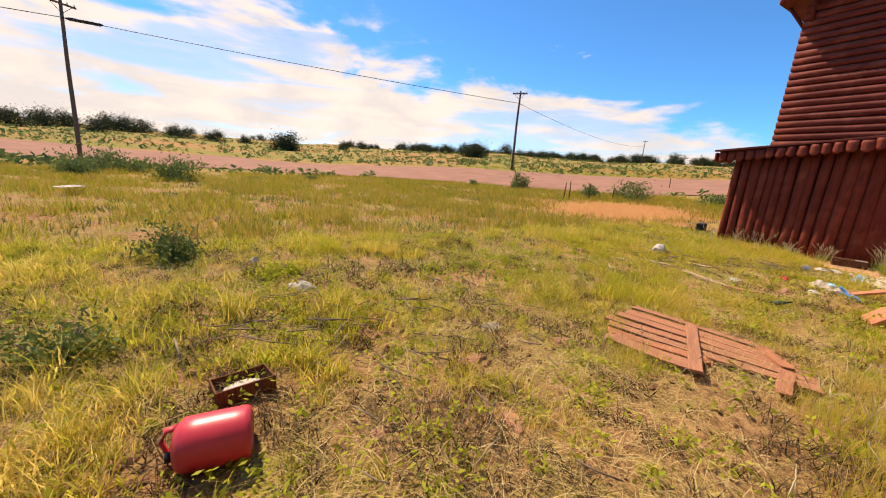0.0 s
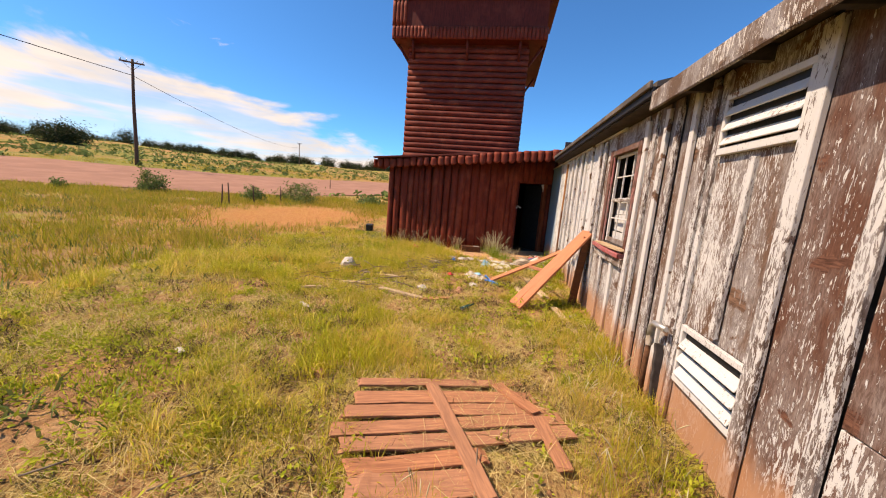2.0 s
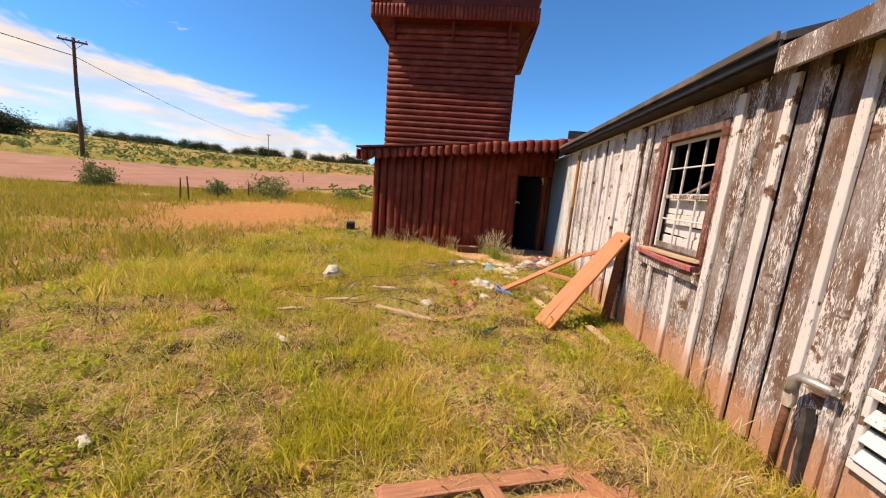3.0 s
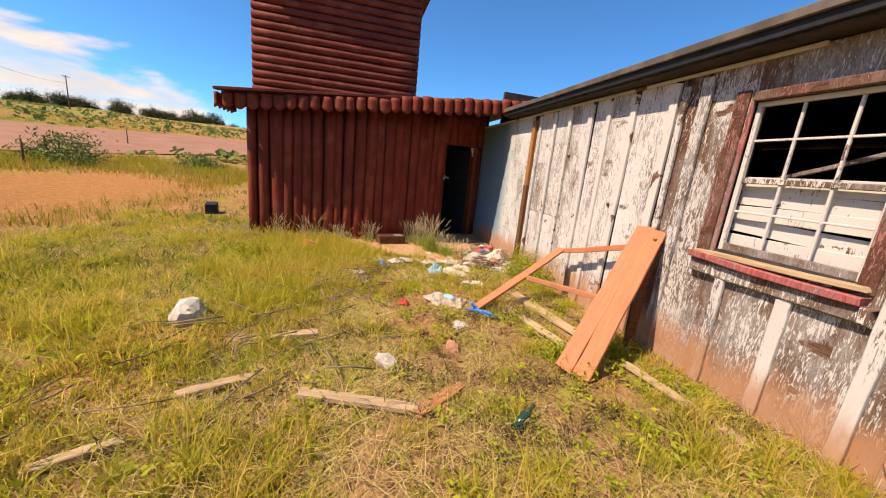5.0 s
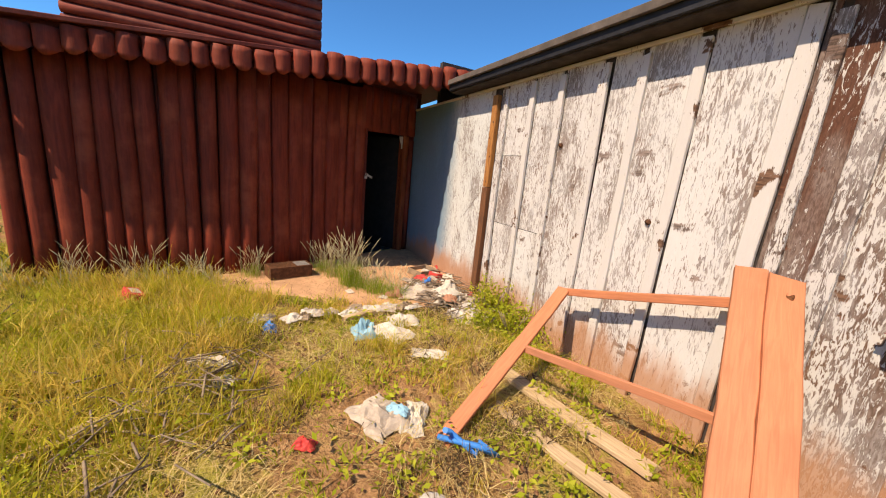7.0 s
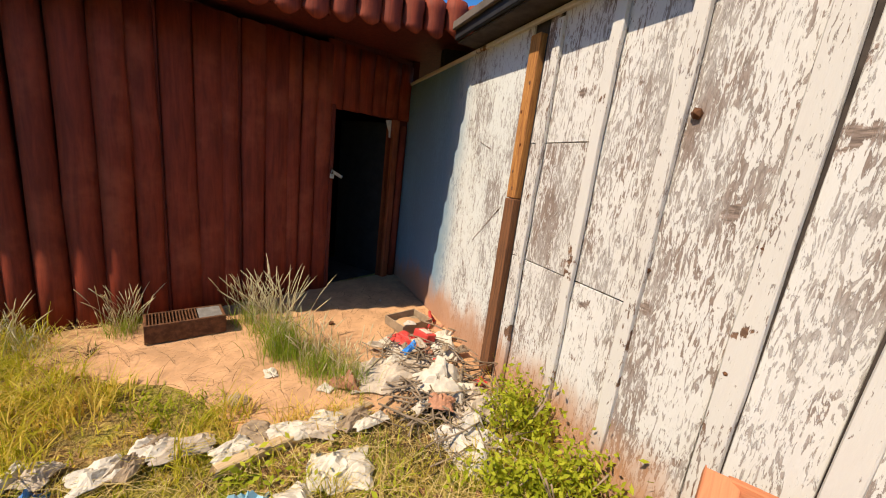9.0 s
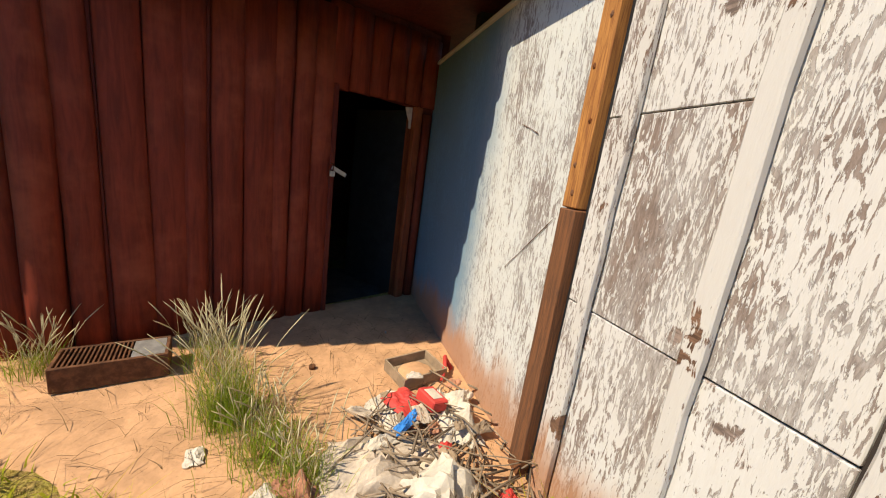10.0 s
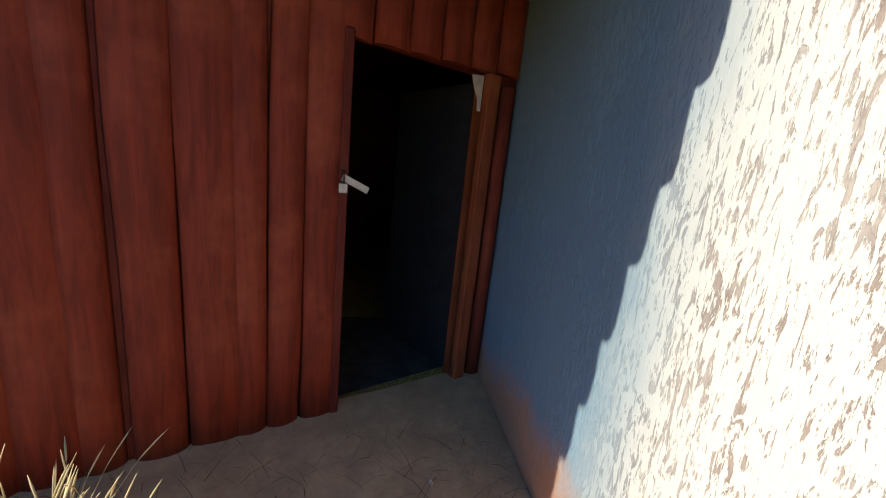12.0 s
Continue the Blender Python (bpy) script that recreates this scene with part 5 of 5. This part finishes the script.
BARE = [(6.1, 1.15, 0.55, 0.35), (3.0, 0.75, 0.55, 0.45), (2.4, 0.35, 0.4, 0.3), (7.0, 1.6, 0.3, 0.4), (6.7, 0.5, 0.25, 0.35), (8.0, 0.6, 0.6, 0.3), (3.55, 1.33, 0.66, 0.78), (9.85, 0.3, 0.6, 0.5), (-0.22, 2.08, 0.48, 0.58)]


def scatter(n, x0, x1, y0, y1, seed, clump=0.5, keep=0.42):
    rng = np.random.default_rng(seed)
    # tufts first, then blades round each
    m = n // 9
    cx, cy = rng.uniform(x0, x1, m), rng.uniform(y0, y1, m)
    dens = 0.36 * wave(cx, cy, 1.0, seed) + 0.34 * wave(cx, cy, 4.0, seed + 1) + 0.30 * wave(cx, cy, 11.0, seed + 2)
    # thinner on the trodden ground by the white wall, thicker towards the shed
    dens = dens + 0.06 * np.clip((cx - 4.5) / 4, -0.9, 0.5) - 0.05 * np.exp(-((cy - 1.0) / 1.2) ** 2)
    ok = dens + rng.uniform(-0.12, 0.12, m) > keep
    for bx, by, ax, ay in BARE:
        ok &= ((cx - bx) / ax) ** 2 + ((cy - by) / ay) ** 2 > rng.uniform(0.6, 1.15, m)
    ok &= ~((cy < -0.2) & (cx > -5))
    ok &= ~((cx > 11.3) & (cy < 4.7))
    rim = 9.85 + np.clip(((cy + 0.25) / 3 - 0.45) / 0.55, 0, 1) * 0.95
    ok &= ~((cx > rim) & (cx < 12.2) & (cy < 2.7))
    cx, cy, dens = cx[ok], cy[ok], dens[ok]
    k = rng.integers(5, 13, len(cx))
    rx, ry = np.repeat(cx, k), np.repeat(cy, k)
    rx, ry = rx + rng.normal(0, 0.035 * clump * 2, len(rx)), ry + rng.normal(0, 0.035 * clump * 2, len(rx))
    keep_in = ry > -0.24
    rx, ry, dd = rx[keep_in], ry[keep_in], np.repeat(dens, k)[keep_in]
    z = np.array([ground_z(a, b) for a, b in zip(rx, ry)]) - 0.01
    return np.stack([rx, ry, z], 1), dd, rng


def build_grass():
    roots, dens, rng = scatter(430000, -4.5, 13.0, -0.24, 7.0, 21, 0.5, 0.485)
    tall = 0.45 + 1.1 * wave(roots[:, 0], roots[:, 1], 16.0, 90)
    h = (0.035 + 0.60 * np.clip(dens - 0.42, 0, 0.33)) * tall * rng.uniform(0.5, 1.5, len(roots))
    blades("grass", roots, h, rng.uniform(0.004, 0.011, len(roots)), rng.uniform(0.15, 1.1, len(roots)), GRASS, "sparse yellow-green grass in uneven tufts", "grass", 2, 1)
    roots, dens, rng = scatter(170000, -4.5, 13.0, -0.24, 7.0, 33, 0.6, 0.52)
    h = rng.uniform(0.04, 0.13, len(roots))
    blades("weeds", roots, h, rng.uniform(0.007, 0.014, len(roots)), rng.uniform(0.3, 1.1, len(roots)), WEED, "low green weeds among the grass", "weeds", 2, 2)
    # straw lying flat
    n = 90000
    rng = np.random.default_rng(5)
    x, y = rng.uniform(-4.5, 12, n), rng.uniform(-0.2, 7, n)
    ok = (wave(x, y, 2.0, 77) > 0.40) & ~((x > 9.7) & (y < 2.4)) 
    x, y = x[ok], y[ok]
    z = np.array([ground_z(a, b) for a, b in zip(x, y)]) + rng.uniform(0.0, 0.03, len(x))
    blades("straw", np.stack([x, y, z], 1), rng.uniform(0.06, 0.2, len(x)), rng.uniform(0.002, 0.005, len(x)), rng.uniform(1.6, 2.7, len(x)), STRAW, "dead straw lying loose over the soil", "straw", 2, 3)
    # dead litter, made very dark and clumped to paint shade between tufts too
    n = 150000
    x, y = rng.uniform(-4.5, 12, n), rng.uniform(-0.2, 7, n)
    ok = (0.4 * wave(x, y, 2.0, 78) + 0.6 * wave(x, y, 9.0, 79) > 0.60 + 0.02 * np.clip(x - 3, -2, 4)) & ~((x > 9.9) & (y < 2.4))
    x, y = x[ok], y[ok]
    z = np.array([ground_z(a, b) for a, b in zip(x, y)]) + rng.uniform(0.0, 0.02, len(x))
    blades("dead_stems", np.stack([x, y, z], 1), rng.uniform(0.04, 0.15, len(x)), rng.uniform(0.004, 0.011, len(x)), rng.uniform(0.5, 2.4, len(x)), DEAD, "dead stems and leaf litter, darkened as shade between the tufts", "dead stems", 2, 6)
    n = 900
    x, y = rng.uniform(9.9, 11.9, n), rng.uniform(-0.2, 2.4, n)
    blades("straw", np.stack([x, y, np.full(n, 0.052)], 1), rng.uniform(0.03, 0.14, n), rng.uniform(0.002, 0.004, n), rng.uniform(2.0, 2.8, n), DEAD, "thin dark straw scattered over the sandy apron", "straw", 2, 7)
    # the field farther off, in bigger tufts
    roots, dens, rng = scatter(330000, -22, 26, 7.0, 30, 51, 1.6, 0.44)
    ok = roots[:, 1] < np.interp(roots[:, 0], [-30, 0, 14, 24, 40], [37, 36, 24, 15, 6])
    d15 = np.hypot((roots[:, 0] - 15) * 0.7, roots[:, 1] - 10)
    ok &= d15 > rng.uniform(2.0, 4.5, len(roots))
    roots, dens = roots[ok], dens[ok]
    h = (0.12 + 0.26 * dens) * rng.uniform(0.5, 1.4, len(roots))
    blades("far_grass", roots, h, rng.uniform(0.012, 0.03, len(roots)), rng.uniform(0.1, 0.8, len(roots)), FIELD, "yellow-green field grass running to the road", "grass", 1, 4)
    # darker weeds in patches through the field
    roots, dens, rng = scatter(150000, -20, 22, 3.5, 27, 61, 2.2, 0.58)
    ok = roots[:, 1] < np.interp(roots[:, 0], [-30, 0, 14, 24, 40], [37, 36, 24, 15, 6])
    ok &= np.hypot((roots[:, 0] - 15) * 0.7, roots[:, 1] - 10) > rng.uniform(2.0, 4.5, len(roots))
    ok &= np.hypot(roots[:, 0] - 6, roots[:, 1] - 2) > 3.2
    roots = roots[ok]
    blades("field_weeds", roots, rng.uniform(0.05, 0.22, len(roots)), rng.uniform(0.012, 0.03, len(roots)), rng.uniform(0.3, 1.2, len(roots)), SAGE, "dull green weeds in patches through the field", "weeds", 2, 8)
    roots, dens, rng = scatter(50000, 13, 60, 6.0, 40, 52, 2.5, 0.52)
    ok = np.hypot((roots[:, 0] - 15) * 0.7, roots[:, 1] - 10) > rng.uniform(2.0, 5.0, len(roots))
    ok &= (roots[:, 1] < np.interp(roots[:, 0], [-30, 0, 14, 24, 40, 80], [37, 36, 24, 15, 6, -12])) | (roots[:, 1] > np.interp(roots[:, 0], [-20, 0, 25, 40, 80], [61, 57, 36, 23, 3]))
    roots, dens = roots[ok], dens[ok]
    h = (0.10 + 0.25 * dens) * rng.uniform(0.5, 1.4, len(roots))
    blades("far_grass", roots, h, rng.uniform(0.02, 0.04, len(roots)), rng.uniform(0.1, 0.8, len(roots)), FIELD, "thin yellow-green grass beyond the shed", "grass", 1, 5)


build_grass()


def build_tuft(x, y, z, n, h, spread, seed, label, heads=0.12, mat=None):
    """A tall clump: leaves below, bent stalks with seed heads above."""
    n = int(n * 1.7)
    rng = np.random.default_rng(seed)
    t = thing("grass_tuft", pose(x, y, z), label, "grass tuft", "tall grass tufts")
    r = np.stack([rng.normal(0, spread, n), rng.normal(0, spread * 0.8, n), np.zeros(n)], 1)
    low = blades("blade_clump", r, rng.uniform(0.3, 0.85, n) * h, rng.uniform(0.002, 0.0045, n), rng.uniform(0.1, 0.7, n), mat or TUFT, "", "", 3, seed)
    low.parent = t
    m = max(8, int(n * heads * 0.7))
    r2 = np.stack([rng.normal(0, spread * 0.8, m), rng.normal(0, spread * 0.7, m), np.zeros(m)], 1)
    bm = bmesh.new()
    rr = random.Random(seed)
    for p in r2:
        a, lean, hh = rr.uniform(0, 6.28), rr.uniform(0.1, 0.55), h * rr.uniform(0.8, 1.55)
        q = [Vector(p) + Vector((math.cos(a) * lean * hh * u * u, math.sin(a) * lean * hh * u * u, hh * u * (1 - 0.2 * lean))) for u in (0, 0.4, 0.75, 0.82, 0.92, 1.0)]
        tube(q, [0.0014, 0.0012, 0.001, 0.003, 0.0035, 0.0006], 4, bm)
    part("stalk_clump", bm, SEED, t, "pale bent stalks with seed heads")["kind"] = "stuff"
    for key in ("label", "category"):
        if key in low:
            del low[key]


build_tuft(10.62, 1.24, 0.04, 420, 0.50, 0.085, 1, "tall green grass tuft with pale seed heads")
build_tuft(10.35, 1.02, 0.03, 320, 0.30, 0.10, 2, "green grass tuft growing through the apron's edge")
build_tuft(10.12, 0.84, 0.03, 320, 0.26, 0.09, 3, "green grass tuft growing through the apron's edge")
rng_t = random.Random(8)
for k in range(15):
    yy = 2.5 + k * 0.15 + rng_t.uniform(-0.15, 0.15)
    build_tuft(11.12 + rng_t.uniform(-0.22, 0.14), yy, 0.0, 50, rng_t.uniform(0.14, 0.40), 0.10, 20 + k, "dry pale grass tuft against the red shed", 0.35)
for x, y, h in ((11.25, 1.52, 0.34), (11.0, 1.38, 0.42), (11.2, 2.34, 0.3)):
    build_tuft(x, y, 0.03, 90, h, 0.08, int(x * 10), "dry pale grass tuft against the red shed", 0.35)
for k, (x, y) in enumerate(((4.1, 0.45), (3.6, 0.15), (3.0, 0.1), (2.4, 0.05), (4.6, 0.05), (3.35, 0.45), (5.2, 0.0), (1.8, 0.05), (2.75, 1.5))):
    build_tuft(x, y, 0.0, 260, 0.26 if k else 0.3, 0.13, 60 + k, "fresh yellow-green grass tuft near the wall", 0.03, GRASS)


def leaf_cloud(n, sx, sy, sz, leaf, seed, shell=0.55, clumps=14):
    """Many small leaves in uneven clumps: each leaf a folded diamond."""
    rng = random.Random(seed)
    bm = bmesh.new()
    centres = []
    for _ in range(clumps):
        a, b, r = rng.uniform(0, 6.28), rng.uniform(0.05, 1.0), rng.uniform(shell, 1.0)
        e = math.asin(b)
        centres.append((Vector((math.cos(a) * math.cos(e) * r, math.sin(a) * math.cos(e) * r, math.sin(e) * r)), rng.uniform(0.18, 0.36)))
    for i in range(n):
        c, s = centres[rng.randrange(clumps)]
        p = c + Vector((rng.gauss(0, s), rng.gauss(0, s), rng.gauss(0, s * 0.8)))
        p = Vector((p.x * sx, p.y * sy, max(p.z, 0.03) * sz))
        u = Vector((rng.gauss(0, 1), rng.gauss(0, 1), rng.gauss(0.4, 1))).normalized() * leaf * rng.uniform(0.6, 1.4)
        v = u.cross(Vector((rng.gauss(0, 1), rng.gauss(0, 1), rng.gauss(0, 1)))).normalized() * leaf * 0.42
        q = [bm.verts.new(p - u), bm.verts.new(p + v), bm.verts.new(p + u), bm.verts.new(p - v)]
        bm.faces.new(q)
    return bm


def loose_leaves(bm, name, mat, parent, label=""):
    me = bpy.data.meshes.new(name)
    bm.to_mesh(me)
    bm.free()
    me.materials.append(mat)
    ob = new(name, me)
    ob.parent = parent
    if label:
        ob["label"] = label
    return ob


def build_clods():
    """Crumbs of dry soil over the trodden ground, too many to count."""
    rng = np.random.default_rng(91)
    bm = bmesh.new()
    bmesh.ops.create_icosphere(bm, subdivisions=1, radius=1.0)
    base = np.array([v.co[:] for v in bm.verts])
    tri = np.array([[v.index for v in f.verts] for f in bm.faces])
    bm.free()
    n = 5200
    x, y = rng.uniform(-3.5, 9.6, n), rng.uniform(0.1, 5.0, n)
    ok = wave(x, y, 2.4, 13) > 0.46
    x, y = x[ok], y[ok]
    n = len(x)
    size = 0.006 + 0.022 * rng.random(n) ** 2.2
    z = np.array([ground_z(a, b) for a, b in zip(x, y)]) + size * 0.2
    co = base[None] * size[:, None, None] * rng.uniform(0.7, 1.3, (n, len(base), 1)) * np.array([1.2, 1.0, 0.7]) + np.stack([x, y, z], 1)[:, None]
    faces = (np.arange(n)[:, None, None] * len(base) + tri[None]).reshape(-1, 3)
    me = bpy.data.meshes.new("soil_clods")
    me.from_pydata(co.reshape(-1, 3).tolist(), [], faces.tolist())
    me.materials.append(CLOD)
    tagged(new("soil_clods", me), "crumbs of dry brown soil between the tufts", "soil", kind="stuff")


build_clods()


def build_forbs():
    """Low leafy weeds spread through the near grass, too many to count."""
    rng = random.Random(17)
    verts, faces = [], []
    for k in range(1700):
        x, y = rng.uniform(-4, 11), rng.uniform(-0.1, 7)
        if (x > 9.6 and y < 2.6) or noise.noise(Vector((x * 0.9, y * 0.9, 5))) < -0.08:
            continue
        z, s = ground_z(x, y), rng.uniform(0.04, 0.11)
        for j in range(rng.randint(14, 34)):
            a = rng.uniform(0, 6.28)
            c = Vector((x + rng.gauss(0, s * 0.7), y + rng.gauss(0, s * 0.7), z + rng.uniform(0.01, s * 1.6)))
            u = Vector((math.cos(a), math.sin(a), rng.uniform(-0.3, 0.9))) * rng.uniform(0.010, 0.026)
            w = u.cross(Vector((rng.gauss(0, 1), rng.gauss(0, 1), 1))).normalized() * u.length * 0.45
            i = len(verts)
            verts += [c - u, c + w, c + u, c - w]
            faces.append((i, i + 1, i + 2, i + 3))
    me = bpy.data.meshes.new("forbs")
    me.from_pydata(verts, [], faces)
    me.materials.append(WEED)
    tagged(new("forbs", me), "small leafy green weeds spread through the grass", "weeds", kind="stuff")


build_forbs()


def build_bush(x, y, sx, sz, seed, mat, label, n=900, leaf=0.05, group="bushes"):
    b = thing("bush", pose(x, y, ground_z(x, y) - 0.02, 0, 0, seed * 40), label, "bush", group)
    stem = bmesh.new()
    rng = random.Random(seed)
    for k in range(7):
        a = rng.uniform(0, 6.28)
        tube([(0, 0, 0), (0.3 * sx * math.cos(a), 0.3 * sx * math.sin(a), 0.4 * sz), (0.55 * sx * math.cos(a), 0.55 * sx * math.sin(a), 0.8 * sz)], [0.02 * sx + 0.006, 0.012 * sx, 0.005], 5, stem)
    part("stems", stem, TWIG, b)
    loose_leaves(leaf_cloud(n, sx, sx * 0.9, sz, leaf, seed, 0.35), "leaves", mat, b)
    return b


build_bush(17.3, 19.6, 0.85, 1.05, 1, SAGE, "round grey-green sage bush by the road", 1800, 0.07)
build_bush(18.6, 14.6, 0.7, 0.75, 2, SAGE, "grey-green sage bush near the fence posts", 1200, 0.07)
build_bush(20.8, 13.3, 1.3, 1.0, 3, SAGE, "broad grey-green sage bush near the fence posts", 2000, 0.07)
build_bush(-6.6, 27.0, 1.7, 1.25, 4, SAGE, "broad grey-green sage bush near the pole", 2000, 0.09)
build_bush(-2.9, 22.0, 1.0, 1.1, 5, SAGE, "grey-green sage bush in the field", 1600, 0.08)
build_bush(-7.0, 23.5, 0.9, 0.7, 6, SAGE, "low grey-green sage bush in the field", 1100, 0.08)
build_bush(-1.05, 5.9, 0.38, 0.55, 7, SAGE, "dark weedy bush standing in the near grass", 1500, 0.035)
build_bush(-1.3, 3.2, 0.3, 0.3, 8, SAGE, "low dark weed clump in the near grass", 900, 0.03)
build_bush(0.2, 4.7, 0.3, 0.28, 9, WEED, "low green weed clump in the near grass", 800, 0.03)
build_bush(24.5, 10.2, 1.2, 0.6, 10, SAGE, "low grey-green sage bush beyond the shed", 1400, 0.08)
build_bush(14.6, 21.5, 0.4, 0.4, 11, SAGE, "small sage bush at the roadside", 500, 0.07)
build_bush(4.0, 25.5, 0.4, 0.4, 12, SAGE, "small sage bush at the roadside", 500, 0.07)
build_bush(9.35, -0.03, 0.26, 0.40, 13, WEED, "leafy yellow-green weed growing against the wall", 1500, 0.022)
build_bush(8.85, 0.05, 0.30, 0.36, 14, WEED, "leafy yellow-green weed growing against the wall", 1300, 0.022)
build_bush(9.05, 0.25, 0.22, 0.25, 15, WEED, "leafy yellow-green weed growing against the wall", 800, 0.022)
build_bush(6.25, -0.02, 0.25, 0.10, 16, WEED, "low green weeds along the wall's foot", 500, 0.02)
build_bush(6.9, 0.15, 0.18, 0.12, 17, WEED, "low green weeds under the trestle", 400, 0.02)
build_bush(6.9, 0.75, 0.14, 0.2, 18, WEED, "low green weeds under the trestle", 400, 0.02)
build_bush(10.0, 4.2, 0.5, 0.25, 19, WEED, "green weeds near the shed corner", 900, 0.03)


def build_juniper(seed):
    """One tree: short trunk with limbs, and a crown of leaf clumps."""
    t = thing("juniper_tree", pose(0, 0, 0), "dark green juniper tree far out on the plain", "tree", "junipers on the plain")
    rng = random.Random(seed)
    bm = bmesh.new()
    tube([(0, 0, -0.3), (0.1, 0, 0.8), (0.05, 0.1, 1.8), (0.1, 0, 2.7)], [0.22, 0.18, 0.12, 0.04], 7, bm)
    for k in range(6):
        a, z = rng.uniform(0, 6.28), rng.uniform(0.5, 1.6)
        tube([(0.05, 0, z), (0.7 * math.cos(a), 0.7 * math.sin(a), z + 0.5), (1.3 * math.cos(a), 1.3 * math.sin(a), z + 0.8)], [0.09, 0.06, 0.02], 5, bm)
    part("trunk", bm, TWIG, t)
    crown = loose_leaves(leaf_cloud(2600, 1.75, 1.65, 2.7, 0.12, seed, 0.3, 20), "crown", JUNIPER, t)
    return t


def build_woods():
    rng = random.Random(31)
    models = [build_juniper(s) for s in (1, 2, 3)]
    spots = []
    # single trees: bearing, distance, size
    for az, d, s in ((-20.5, 120, 1.3), (-18.2, 140, 1.5), (-16.8, 150, 1.4), (-14.3, 125, 1.2), (-13.4, 150, 1.6), (-11.8, 150, 1.5), (-10.5, 160, 1.5), (-7.2, 120, 1.1), (-6.2, 128, 1.0), (-3.2, 110, 0.95), (0.4, 120, 0.8), (5.2, 92, 1.1), (5.9, 93, 1.35), (13.6, 130, 0.8), (16.8, 150, 0.7), (33.6, 85, 0.95), (34.3, 86, 1.15)):
        spots.append((az, d, s))
    for k in range(150):
        az = rng.uniform(22, 84)
        d = rng.uniform(190, 300)
        spots.append((az, d, rng.uniform(0.9, 1.7)))
    for k in range(40):
        spots.append((rng.uniform(-40, 22), rng.uniform(180, 330), rng.uniform(0.7, 1.3)))
    for i, (az, d, s) in enumerate(spots):
        x, y = d * math.sin(radians(az)), d * math.cos(radians(az))
        m = pose(x, y, ground_z(x, y) - 0.1, 0, 0, rng.uniform(0, 360))
        src = models[i % 3]
        if i < 3:
            src.matrix_basis = m
            ob = src
        else:
            ob = copy_thing(src, m)
        ob.scale = (s * 1.5, s * 1.5, s * 1.05)


build_woods()


def build_scrub():
    """Low scrub over the plain, too many to count."""
    rng = random.Random(44)
    verts, faces = [], []
    for k in range(3800):
        az, d = radians(rng.uniform(-35, 88)), 30 + 190 * rng.random() ** 1.4
        x, y = d * math.sin(az), d * math.cos(az)
        near = np.interp(x, [-300, -14, 0, 14, 24, 40, 80], [44, 39, 38, 25, 16, 7, -12]) - 0.5
        far = np.interp(x, [-300, -20, 0, 25, 40, 80], [66, 60, 56, 35, 22, 2]) + 0.5
        if near < y < far:
            continue
        z, s = ground_z(x, y), rng.uniform(0.25, 0.75)
        for j in range(9):
            a = rng.uniform(0, 6.28)
            c = Vector((x + rng.gauss(0, s * 0.5), y + rng.gauss(0, s * 0.5), z + rng.uniform(0, s * 0.8)))
            u = Vector((math.cos(a), math.sin(a), rng.uniform(-0.4, 0.8))) * s * 0.35
            w = Vector((rng.gauss(0, 1), rng.gauss(0, 1), rng.gauss(0, 1))).normalized() * s * 0.3
            i = len(verts)
            verts += [c - u, c + w, c + u, c - w]
            faces.append((i, i + 1, i + 2, i + 3))
    me = bpy.data.meshes.new("scrub")
    me.from_pydata(verts, [], faces)
    me.materials.append(SAGE)
    tagged(new("scrub", me), "low grey-green scrub dotted over the plain", "scrub", kind="stuff")


build_scrub()
